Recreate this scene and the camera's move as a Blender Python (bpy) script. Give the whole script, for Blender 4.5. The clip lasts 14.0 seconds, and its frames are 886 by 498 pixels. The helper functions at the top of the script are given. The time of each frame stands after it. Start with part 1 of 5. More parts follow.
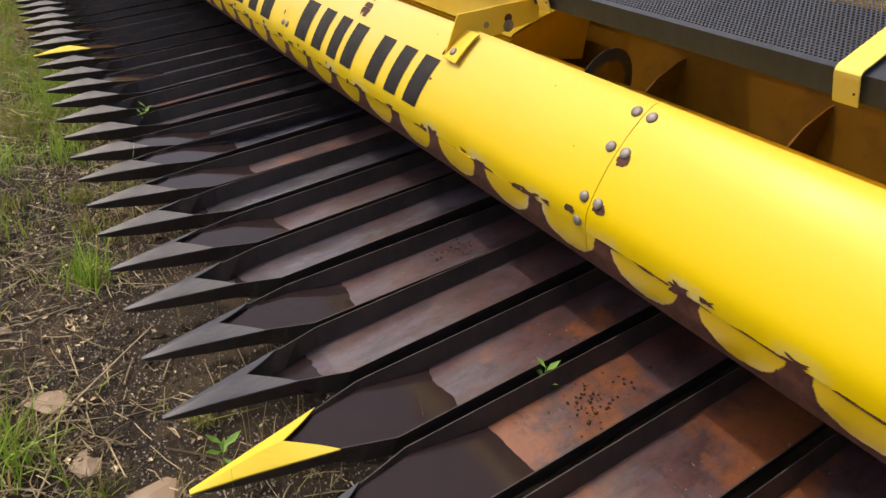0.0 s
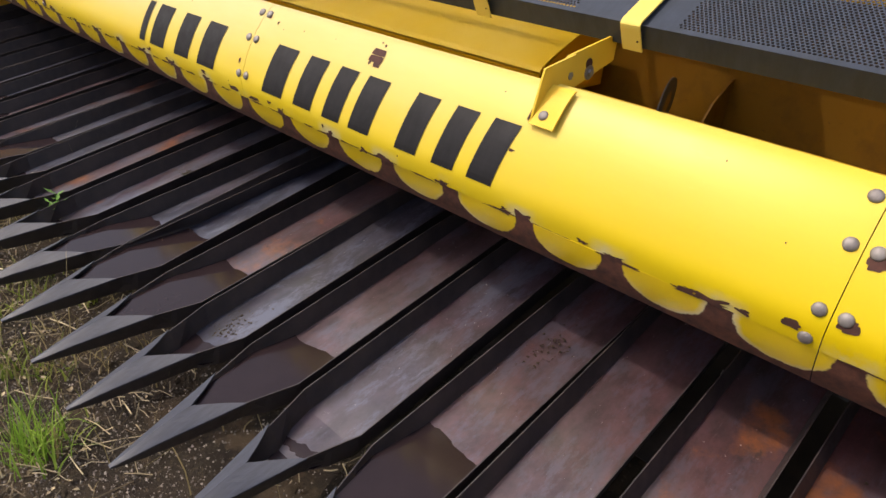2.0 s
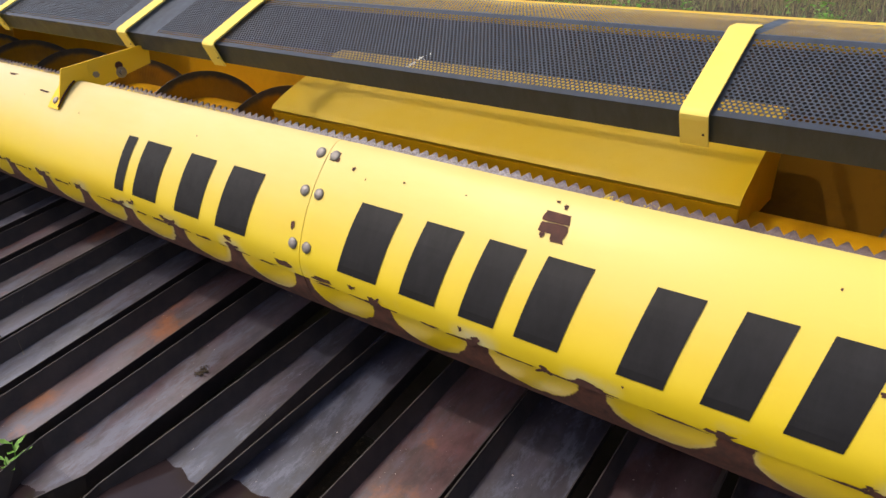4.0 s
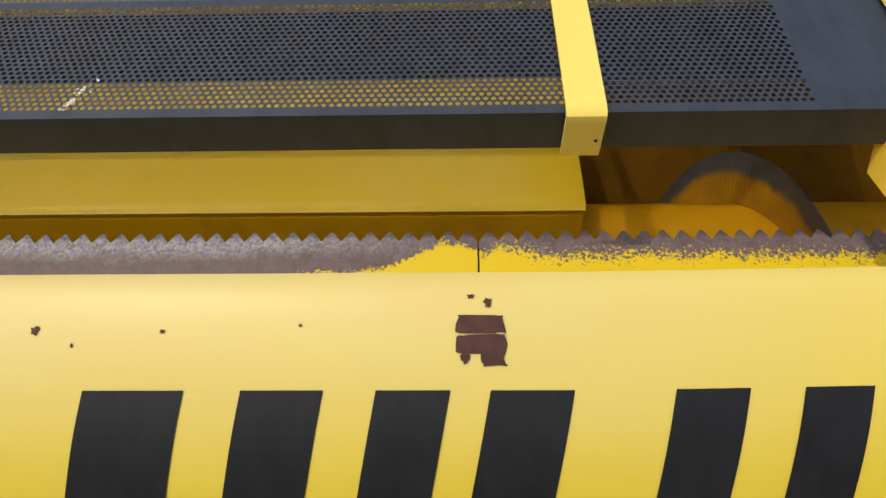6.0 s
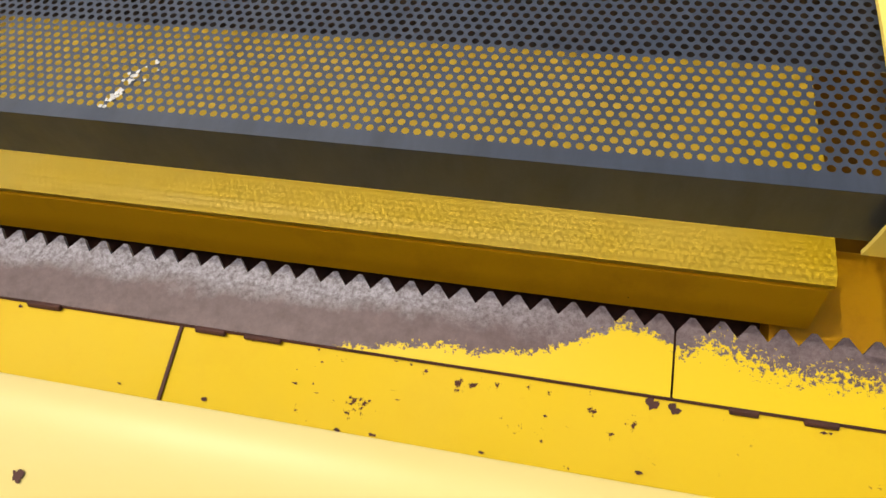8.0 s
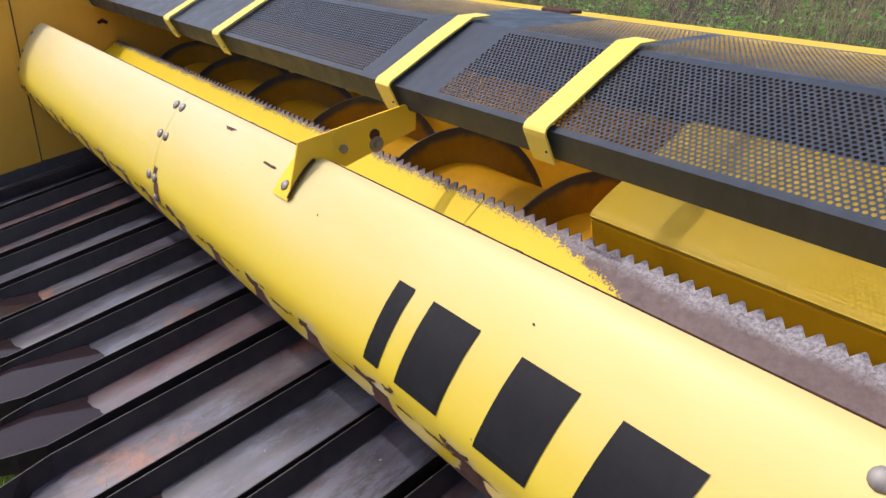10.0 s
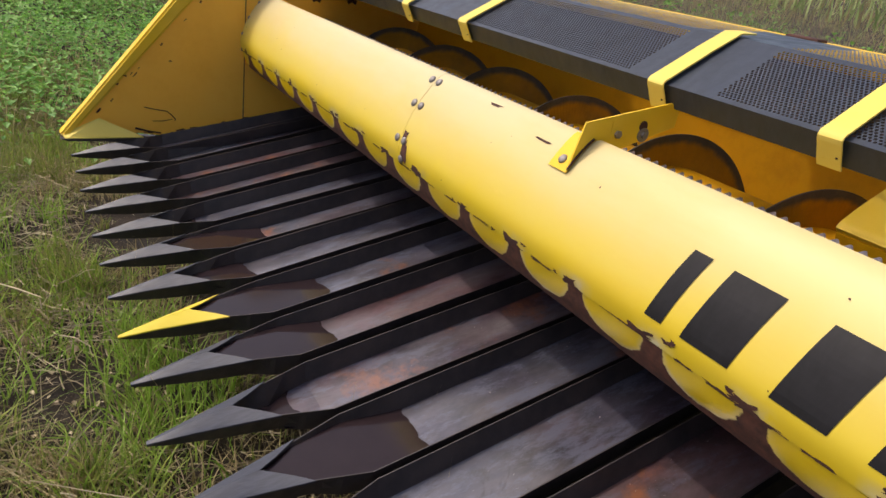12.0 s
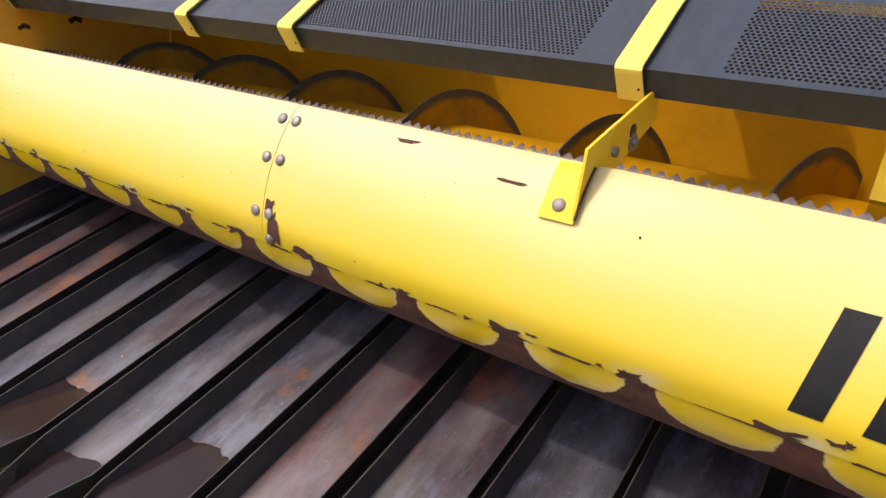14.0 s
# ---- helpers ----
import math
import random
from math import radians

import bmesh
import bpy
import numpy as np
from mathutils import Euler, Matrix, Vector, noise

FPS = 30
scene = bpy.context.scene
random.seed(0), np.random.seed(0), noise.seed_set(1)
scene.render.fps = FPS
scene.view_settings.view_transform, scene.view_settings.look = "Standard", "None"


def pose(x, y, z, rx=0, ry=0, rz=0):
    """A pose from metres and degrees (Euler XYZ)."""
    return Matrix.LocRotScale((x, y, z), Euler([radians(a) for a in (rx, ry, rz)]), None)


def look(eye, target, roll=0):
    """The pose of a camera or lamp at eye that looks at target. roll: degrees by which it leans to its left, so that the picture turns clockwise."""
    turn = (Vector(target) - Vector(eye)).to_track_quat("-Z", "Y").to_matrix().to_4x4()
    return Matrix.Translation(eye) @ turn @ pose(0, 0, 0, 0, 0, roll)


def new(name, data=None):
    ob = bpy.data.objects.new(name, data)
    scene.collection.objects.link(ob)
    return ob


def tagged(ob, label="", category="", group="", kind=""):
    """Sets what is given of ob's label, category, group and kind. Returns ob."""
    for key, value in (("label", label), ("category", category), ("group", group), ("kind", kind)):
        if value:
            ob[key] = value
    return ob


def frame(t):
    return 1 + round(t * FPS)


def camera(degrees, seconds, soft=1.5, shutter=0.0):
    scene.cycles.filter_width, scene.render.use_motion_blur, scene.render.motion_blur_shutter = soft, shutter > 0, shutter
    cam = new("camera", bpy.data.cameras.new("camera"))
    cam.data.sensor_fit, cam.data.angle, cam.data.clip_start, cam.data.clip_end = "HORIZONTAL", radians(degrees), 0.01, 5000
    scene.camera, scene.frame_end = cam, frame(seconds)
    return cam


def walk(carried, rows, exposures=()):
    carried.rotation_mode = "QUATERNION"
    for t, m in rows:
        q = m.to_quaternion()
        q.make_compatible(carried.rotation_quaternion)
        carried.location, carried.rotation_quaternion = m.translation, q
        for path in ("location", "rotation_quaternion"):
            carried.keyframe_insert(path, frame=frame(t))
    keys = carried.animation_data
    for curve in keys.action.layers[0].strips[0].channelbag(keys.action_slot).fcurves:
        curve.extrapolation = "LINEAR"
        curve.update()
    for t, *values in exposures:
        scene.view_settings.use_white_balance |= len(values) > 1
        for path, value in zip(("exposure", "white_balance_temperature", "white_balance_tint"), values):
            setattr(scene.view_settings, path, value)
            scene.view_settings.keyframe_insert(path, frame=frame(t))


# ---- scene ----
cam = camera(66.5, 14.0)
PATH = [
    (0, (0.99, -0.186, 1.204), (-0.452, 0.843, 0.275), 7.7),
    (0.5, (0.719, -0.229, 1.204), (-0.757, 0.73, 0.254), 4.9),
    (1, (0.557, -0.296, 1.25), (-0.916, 0.7, 0.334), 5.6),
    (1.5, (0.383, -0.352, 1.242), (-0.955, 0.865, 0.387), 5.5),
    (2, (0.238, -0.319, 1.226), (-0.943, 1.003, 0.299), 5.3),
    (2.5, (0.025, -0.187, 1.221), (-1.216, 1.087, 0.305), 1.2),
    (3, (-0.179, -0.138, 1.229), (-1.434, 1.087, 0.269), 1.8),
    (3.2, (-0.283, -0.148, 1.241), (-1.523, 1.162, 0.376), 3.3),
    (5.3, (-1.103, 0.098, 1.211), (-1.667, 1.812, 0.349), -2.1),
    (5.5, (-1.14, 0.125, 1.205), (-1.565, 1.847, 0.28), -1.4),
    (6, (-1.158, 0.299, 1.206), (-1.212, 2.112, 0.361), -1.1),
    (6.5, (-1.123, 0.546, 1.202), (-1.088, 2.31, 0.261), -5.0),
    (7, (-1.065, 0.691, 1.183), (-0.861, 2.344, 0.076), -1.6),
    (7.5, (-1.084, 0.694, 1.19), (-0.936, 2.361, 0.095), -0.8),
    (8, (-1.25, 0.65, 1.219), (-1.614, 2.312, 0.167), 0.3),
    (8.5, (-1.425, 0.571, 1.235), (-2.217, 2.132, 0.268), -0.5),
    (9, (-1.552, 0.497, 1.257), (-2.641, 1.904, 0.344), 0.9),
    (9.2, (-1.585, 0.446, 1.277), (-2.786, 1.774, 0.386), 1.4),
    (11.3, (-1.641, -0.005, 1.272), (-3.14, 1.09, 0.528), 5.2),
    (11.5, (-1.658, -0.068, 1.252), (-3.193, 0.966, 0.493), 6.1),
    (12, (-1.681, -0.166, 1.218), (-3.199, 0.857, 0.412), 9.1),
    (12.5, (-1.724, -0.227, 1.201), (-3.183, 0.883, 0.399), 8.9),
    (13, (-1.836, -0.203, 1.202), (-3.209, 1.052, 0.464), 6.0),
    (13.5, (-2.097, -0.118, 1.249), (-3.371, 1.255, 0.547), 1.1),
    (14, (-2.365, -0.051, 1.203), (-3.423, 1.429, 0.37), 1.0),
]
walk(cam, [(t, look(eye, target, roll)) for t, eye, target, roll in PATH],
     [(0, 0.48, 7650, 13), (1.5, 0.52, 7150, 13), (3.2, 0.52, 6950, 13), (5.3, 0.20, 6800, 6), (6.0, 0.06, 6750, 6), (6.5, 0.04, 6900, 7), (7.0, 0.02, 7250, 9), (7.5, 0.16, 7050, 8), (8.0, 0.33, 6850, 8),
      (8.5, 0.42, 6200, 7), (9.0, 0.58, 6100, 10), (11.3, 0.36, 6800, 14), (12.5, 0.50, 6950, 14), (14, 0.70, 7000, 14)])

# world, sun, exposure
SUN_WAY = Vector((0.47, 0.52, -1.0)).normalized()
world = bpy.data.worlds.new("sky")
scene.world = world
world.use_nodes = True
wn = world.node_tree.nodes
sky = wn.new("ShaderNodeTexSky")
sky.sky_type = "NISHITA"
sky.sun_disc = False
sky.dust_density = 5.0
sky.sun_elevation = math.asin(-SUN_WAY.z)
sky.sun_rotation = math.atan2(-SUN_WAY.x, -SUN_WAY.y)
world.node_tree.links.new(sky.outputs["Color"], wn["Background"].inputs["Color"])
wn["Background"].inputs["Strength"].default_value = 0.15
sun = new("sun", bpy.data.lights.new("sun", "SUN"))
sun.data.energy, sun.data.angle, sun.data.color = 1.42, radians(0.85), (1.0, 0.95, 0.86)
sun.matrix_world = look((0, 0, 0), tuple(SUN_WAY))

PITCH = 0.229
MID = -1.69
END = -5.25
GROUND = -0.21


# ---- materials ----
class Mat:
    """A node material built step by step on a Principled shader."""

    def __init__(self, name, rough=0.5, metal=0.0, spec=0.5):
        self.m = bpy.data.materials.new(name)
        self.m.use_nodes = True
        self.t = self.m.node_tree
        self.n = self.t.nodes
        self.b = self.n["Principled BSDF"]
        self.b.inputs["Roughness"].default_value = rough
        self.b.inputs["Metallic"].default_value = metal
        self.b.inputs["Specular IOR Level"].default_value = spec
        self.co = self.n.new("ShaderNodeTexCoord").outputs["Object"]

    def link(self, a, b):
        self.t.links.new(a, b)

    def place(self, scale=(1, 1, 1), shift=(0, 0, 0), world_space=False):
        p = self.n.new("ShaderNodeMapping")
        p.inputs["Scale"].default_value, p.inputs["Location"].default_value = scale, shift
        if world_space:
            self.link(self.n.new("ShaderNodeNewGeometry").outputs["Position"], p.inputs["Vector"])
        else:
            self.link(self.co, p.inputs["Vector"])
        return p.outputs["Vector"]

    def noise(self, scale, detail=5.0, rough=0.6, vec=None, warp=0.0):
        t = self.n.new("ShaderNodeTexNoise")
        t.inputs["Scale"].default_value, t.inputs["Detail"].default_value = scale, detail
        t.inputs["Roughness"].default_value, t.inputs["Distortion"].default_value = rough, warp
        self.link(vec or self.co, t.inputs["Vector"])
        return t.outputs["Fac"]

    def ramp(self, fac, *stops):
        r = self.n.new("ShaderNodeValToRGB")
        while len(r.color_ramp.elements) < len(stops):
            r.color_ramp.elements.new(0.5)
        for e, (at, c) in zip(r.color_ramp.elements, stops):
            e.position = at
            e.color = (*c, 1) if isinstance(c, tuple) else (c, c, c, 1)
        self.link(fac, r.inputs["Fac"])
        return r.outputs["Color"]

    def mix(self, fac, a, b, how="MIX"):
        x = self.n.new("ShaderNodeMix")
        x.data_type, x.blend_type = "RGBA", how
        for v, s in ((fac, x.inputs[0]), (a, x.inputs[6]), (b, x.inputs[7])):
            if isinstance(v, tuple):
                s.default_value = (*v, 1)
            elif isinstance(v, (int, float)):
                s.default_value = v if s == x.inputs[0] else (v, v, v, 1)
            else:
                self.link(v, s)
        return x.outputs[2]

    def maths(self, how, a, b=0.0, c=0.0):
        x = self.n.new("ShaderNodeMath")
        x.operation = how
        for v, s in zip((a, b, c), x.inputs):
            if isinstance(v, (int, float)):
                s.default_value = v
            else:
                self.link(v, s)
        return x.outputs[0]

    def random(self):
        return self.n.new("ShaderNodeObjectInfo").outputs["Random"]

    def island(self):
        return self.n.new("ShaderNodeNewGeometry").outputs["Random Per Island"]

    def split(self, vec=None):
        s = self.n.new("ShaderNodeSeparateXYZ")
        self.link(vec or self.co, s.inputs[0])
        return s.outputs

    def colour(self, c):
        if isinstance(c, tuple):
            self.b.inputs["Base Color"].default_value = (*c, 1)
        else:
            self.link(c, self.b.inputs["Base Color"])

    def rough(self, r):
        self.link(r, self.b.inputs["Roughness"])

    def bump(self, fac, strength=0.2, far=0.002):
        u = self.n.new("ShaderNodeBump")
        u.inputs["Strength"].default_value, u.inputs["Distance"].default_value = strength, far
        self.link(fac, u.inputs["Height"])
        self.link(u.outputs[0], self.b.inputs["Normal"])


YEL, YEL_PALE, YEL_DEEP = (0.76, 0.485, 0.014), (0.80, 0.61, 0.16), (0.60, 0.33, 0.008)
RUST, RUST_DARK, RUST_HOT = (0.10, 0.035, 0.024), (0.035, 0.014, 0.012), (0.34, 0.115, 0.028)


def yellow_paint(name, chips=0.70, fade=0.35, deep=0.3, rough=0.33, body=YEL, aged=YEL_DEEP):
    k = Mat(name, rough, 0.0, 0.24)
    base = k.mix(k.ramp(k.noise(2.3, 4), (0.35, 0.0), (0.75, fade)), body, YEL_PALE)
    base = k.mix(k.ramp(k.noise(7.0, 6, 0.7), (0.5, 0.0), (0.85, deep)), base, aged)
    base = k.mix(k.ramp(k.noise(90, 3, 0.7), (0.62, 0.0), (0.8, 0.25)), base, aged)
    spots = k.maths("MULTIPLY", k.noise(38, 6, 0.75), k.ramp(k.noise(3.1, 3), (0.3, 0.8), (0.75, 1.08)))
    mask = k.ramp(spots, (chips - 0.012, 0.0), (chips, 1.0))
    k.colour(k.mix(mask, base, k.mix(k.noise(60, 4), RUST_DARK, RUST)))
    k.rough(k.mix(mask, k.ramp(k.noise(5, 5), (0.3, rough - 0.06), (0.8, rough + 0.14)), 0.85))
    k.bump(k.maths("SUBTRACT", k.noise(9, 3), k.maths("MULTIPLY", mask, 0.4)), 0.12, 0.004)
    return k.m


def steel(name, light, dark, rough=0.4, metal=0.0, rust=0.62, spec=0.5):
    k = Mat(name, rough, metal, spec)
    c = k.mix(k.ramp(k.noise(14, 6, 0.7, k.place((3, 0.6, 1))), (0.3, 0.0), (0.7, 1.0)), dark, light)
    mask = k.ramp(k.noise(11, 7, 0.75), (rust, 0.0), (rust + 0.06, 1.0))
    k.colour(k.mix(mask, c, k.mix(k.noise(40, 4), RUST_DARK, RUST)))
    k.rough(k.mix(mask, k.ramp(k.noise(20, 5), (0.3, rough - 0.1), (0.8, rough + 0.18)), 0.85))
    k.bump(k.noise(70, 4), 0.15, 0.001)
    return k.m


PAINT = yellow_paint("yellow_paint", chips=0.76, fade=0.5, deep=0.15, rough=0.46)
PAINT_WORN = yellow_paint("worn_yellow_paint", chips=0.69, fade=0.25, deep=0.5, rough=0.45)
PAINT_LIP = yellow_paint("deep_yellow_paint", chips=0.665, fade=0.0, deep=0.5, rough=0.62, body=(0.62, 0.44, 0.010), aged=(0.55, 0.34, 0.008))
PAINT_IN = yellow_paint("dusty_trough_paint", chips=0.70, fade=0.0, deep=0.9, rough=0.5, body=(0.76, 0.375, 0.007), aged=(0.56, 0.25, 0.007))
# brown body colour stands for the shade in the trough's right half
PAINT_IN_SHADE = yellow_paint("shade_browned_paint", chips=0.66, fade=0.0, deep=1.0, rough=0.55, body=(0.25, 0.115, 0.005), aged=(0.13, 0.052, 0.006))
PAINT_PANEL = yellow_paint("orange_yellow_paint", chips=0.72, fade=0.15, deep=0.5, rough=0.5, body=(0.95, 0.49, 0.06), aged=(0.80, 0.34, 0.025))
PAINT_LEMON = yellow_paint("lemon_paint", chips=0.72, fade=0.5, deep=0.1, rough=0.5, body=(0.62, 0.50, 0.03))
WALL_GREY = steel("grey_brown_wall", (0.15, 0.115, 0.085), (0.070, 0.055, 0.045), 0.7, 0.0, 0.7)
PAINT_PALE = yellow_paint("pale_strap_paint", chips=0.72, fade=0.6, deep=0.15, rough=0.5, body=(0.75, 0.60, 0.13))
BLACK = steel("black_guard_paint", (0.040, 0.050, 0.071), (0.024, 0.030, 0.042), 0.40, 0.0, 0.80, 0.42)
BOLT = steel("zinc_bolt", (0.33, 0.31, 0.30), (0.15, 0.13, 0.13), 0.55, 0.45, 0.62)
LETTER = steel("faded_black_lettering", (0.015, 0.015, 0.018), (0.008, 0.008, 0.010), 0.55, 0.0, 0.76, 0.25)


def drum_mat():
    """Glossy yellow low down, paler towards the sky: fading plus painted sheen; fine scuffs."""
    k = Mat("faded_sheen_yellow_paint", 0.4, 0.0, 0.30)
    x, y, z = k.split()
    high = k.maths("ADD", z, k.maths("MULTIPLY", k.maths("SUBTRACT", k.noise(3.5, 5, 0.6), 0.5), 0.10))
    # the left end is paler still, with flare put into the colour
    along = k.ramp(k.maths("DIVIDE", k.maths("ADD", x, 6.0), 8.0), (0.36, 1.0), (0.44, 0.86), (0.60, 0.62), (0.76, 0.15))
    faded_sheen = k.maths("MULTIPLY", k.ramp(high, (0.61, 0.08), (0.71, 0.38), (0.79, 0.76), (0.87, 1.0)), along)
    base = k.mix(faded_sheen, k.mix(along, (0.69, 0.52, 0.002), (0.68, 0.512, 0.004)), (0.58, 0.51, 0.30))
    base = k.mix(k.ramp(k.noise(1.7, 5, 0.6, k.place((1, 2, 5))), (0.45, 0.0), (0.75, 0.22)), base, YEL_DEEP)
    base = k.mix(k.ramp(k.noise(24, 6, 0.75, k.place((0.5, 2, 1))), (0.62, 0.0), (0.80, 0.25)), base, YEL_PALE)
    # grey smudges of bare primer between the lobes, just over the crease
    u = k.maths("ABSOLUTE", k.maths("SUBTRACT", k.maths("FRACT", k.maths("DIVIDE", k.maths("ADD", x, 30.5 * PITCH - 0.020), PITCH)), 0.5))
    near = k.maths("MULTIPLY", k.ramp(z, (0.600, 1.0), (0.632, 0.0)), k.ramp(u, (0.24, 0.0), (0.42, 1.0)))
    worn = k.maths("MULTIPLY", near, k.ramp(k.noise(7, 6, 0.7), (0.42, 0.0), (0.66, 0.85)))
    base = k.mix(worn, base, (0.52, 0.53, 0.47))
    spots = k.ramp(k.noise(75, 5, 0.8), (0.775, 0.0), (0.785, 1.0))
    k.colour(k.mix(spots, base, RUST_DARK))
    k.rough(k.mix(faded_sheen, k.ramp(k.noise(6, 5), (0.3, 0.32), (0.8, 0.42)), 0.46))
    k.bump(k.noise(5, 3), 0.10, 0.004)
    return k.m


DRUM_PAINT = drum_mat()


def rust_mat():
    k = Mat("brown_rust", 0.85)
    k.colour(k.mix(k.ramp(k.noise(30, 6, 0.7), (0.3, 0.0), (0.75, 1.0)), RUST_DARK, RUST))
    k.bump(k.noise(120, 5), 0.4, 0.001)
    return k.m


RUSTY = rust_mat()


def pan_mat():
    """Worn pan steel: dark, polished along its length, with brown and orange rust of a different amount in each pan."""
    k = Mat("worn_pan_steel", 0.4, 0.25, 0.7)
    r = k.random()
    tint = k.n.new("ShaderNodeSeparateColor")
    k.link(k.n.new("ShaderNodeObjectInfo").outputs["Color"], tint.inputs[0])
    shift = k.n.new("ShaderNodeVectorMath")
    shift.operation = "ADD"
    k.link(k.co, shift.inputs[0])
    comb = k.n.new("ShaderNodeCombineXYZ")
    k.link(k.maths("MULTIPLY", r, 37.0), comb.inputs[0])
    k.link(k.maths("MULTIPLY", r, 91.0), comb.inputs[1])
    k.link(comb.outputs[0], shift.inputs[1])
    co = shift.outputs[0]

    def drawn(sx, sy):
        m = k.n.new("ShaderNodeMapping")
        m.inputs["Scale"].default_value = (sx, sy, 1)
        k.link(co, m.inputs["Vector"])
        return m.outputs[0]

    soft = k.noise(5, 4, 0.55, drawn(1.6, 0.8))
    bare = k.mix(k.ramp(soft, (0.3, 0.0), (0.72, 1.0)), (0.015, 0.014, 0.022), (0.037, 0.040, 0.064))
    brown = k.mix(k.ramp(k.noise(7, 5, 0.6, drawn(1.4, 0.8)), (0.3, 0.0), (0.72, 1.0)), (0.031, 0.014, 0.016), (0.088, 0.042, 0.045))
    tone = k.maths("ADD", k.maths("MULTIPLY", tint.outputs[0], 0.80), k.maths("MULTIPLY", k.noise(3.2, 4, 0.5, co), 0.48))
    c = k.mix(k.ramp(tone, (0.38, 0.0), (0.66, 1.0)), bare, brown)
    # blotches a few centimetres across, some bluish, some purple
    hue = k.mix(k.ramp(k.noise(2.6, 3, 0.5, co), (0.42, 0.0), (0.58, 1.0)), (1.12, 0.92, 1.0), (0.88, 1.0, 1.16))
    c = k.mix(0.8, c, hue, "MULTIPLY")
    blotch = k.ramp(k.noise(15, 8, 0.72, drawn(1.3, 0.8)), (0.30, 0.45), (0.50, 1.0), (0.70, 1.5))
    c = k.mix(1.0, c, blotch, "MULTIPLY")
    # pale film in long smears, with sky sheen put into the colour
    sheen_dust = k.maths("MULTIPLY", k.ramp(k.noise(4, 6, 0.65, drawn(2.2, 0.7)), (0.42, 0.0), (0.68, 1.0)), k.maths("ADD", k.maths("MULTIPLY", tint.outputs[2], 1.3), 0.16))
    c = k.mix(sheen_dust, c, (0.185, 0.168, 0.182))
    # bluish wipe marks, sharp-edged, along the pan
    wipe = k.maths("MULTIPLY", k.ramp(k.noise(9, 8, 0.78, drawn(1.8, 0.55)), (0.49, 0.0), (0.58, 0.75)), k.maths("SUBTRACT", 1.0, k.maths("MULTIPLY", tint.outputs[0], 0.7)))
    c = k.mix(wipe, c, (0.092, 0.104, 0.155))
    # orange blooms of fresh rust
    hot = k.maths("ADD", k.noise(4.2, 6, 0.65, co), k.maths("MULTIPLY", tint.outputs[1], 0.25))
    c = k.mix(k.ramp(hot, (0.70, 0.0), (0.80, 0.8)), c, k.mix(k.noise(45, 5, 0.8, co), RUST, RUST_HOT))
    # black patches where old paint or oil is left
    c = k.mix(k.ramp(k.noise(3.4, 8, 0.75, co, 0.5), (0.62, 0.0), (0.66, 0.65)), c, (0.022, 0.019, 0.022))
    # scratches along the pan
    scratch = k.ramp(k.noise(30, 3, 0.7, drawn(7.0, 0.28)), (0.66, 0.0), (0.78, 0.35))
    c = k.mix(scratch, c, (0.22, 0.20, 0.22))
    groove = k.ramp(k.noise(24, 3, 0.7, drawn(6.0, 0.25)), (0.66, 0.0), (0.76, 0.35))
    c = k.mix(groove, c, (0.026, 0.020, 0.022))
    pits = k.ramp(k.noise(80, 6, 0.85, co), (0.61, 0.0), (0.68, 0.7))
    c = k.mix(pits, c, (0.030, 0.016, 0.015))
    crumbs = k.maths("ADD", k.noise(75, 3, 0.8, co), k.maths("MULTIPLY", k.ramp(k.noise(3.5, 3, 0.5, co), (0.5, 0.0), (0.7, 1.0)), 0.05))
    fleck = k.ramp(crumbs, (0.715, 0.0), (0.74, 0.8))
    k.colour(k.mix(fleck, c, (0.50, 0.47, 0.45)))
    k.rough(k.ramp(k.noise(14, 6, 0.7, drawn(1.5, 0.6)), (0.3, 0.30), (0.75, 0.52)))
    k.b.inputs["Coat Weight"].default_value = 0.9
    k.b.inputs["Coat IOR"].default_value = 1.6
    k.b.inputs["Coat Roughness"].default_value = 0.24
    k.bump(k.maths("ADD", k.noise(55, 5, 0.6, co), k.maths("MULTIPLY", scratch, 0.6)), 0.2, 0.0012)
    return k.m


PAN = pan_mat()


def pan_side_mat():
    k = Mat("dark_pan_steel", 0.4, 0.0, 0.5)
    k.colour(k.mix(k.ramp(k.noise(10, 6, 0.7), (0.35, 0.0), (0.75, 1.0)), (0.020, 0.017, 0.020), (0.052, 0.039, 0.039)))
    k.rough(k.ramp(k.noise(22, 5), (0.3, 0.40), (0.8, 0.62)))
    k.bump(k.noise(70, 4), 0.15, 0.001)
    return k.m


PAN_DARK = pan_side_mat()


def hood_mat():
    """Slate-grey satin steel, polished by the crop, with faint scratches and a trace of rust."""
    k = Mat("polished_hood_steel", 0.45, 0.0, 0.45)
    scratch = k.noise(26, 6, 0.75, k.place((5, 0.5, 1)))
    c = k.mix(k.ramp(scratch, (0.3, 0.0), (0.75, 1.0)), (0.034, 0.038, 0.053), (0.060, 0.068, 0.096))
    k.colour(k.mix(k.ramp(k.noise(14, 6, 0.75), (0.62, 0.0), (0.72, 0.5)), c, (0.10, 0.07, 0.06)))
    k.rough(k.ramp(k.noise(20, 5), (0.3, 0.42), (0.8, 0.60)))
    k.bump(k.noise(60, 4), 0.2, 0.001)
    return k.m


HOOD_STEEL = hood_mat()


def water_mat():
    k = Mat("dirty_water", 0.12, 0.0, 0.5)
    k.colour(k.mix(k.noise(9, 4), (0.016, 0.010, 0.012), (0.028, 0.019, 0.021)))
    k.b.inputs["IOR"].default_value = 1.36
    k.bump(k.noise(30, 2), 0.01, 0.001)
    return k.m


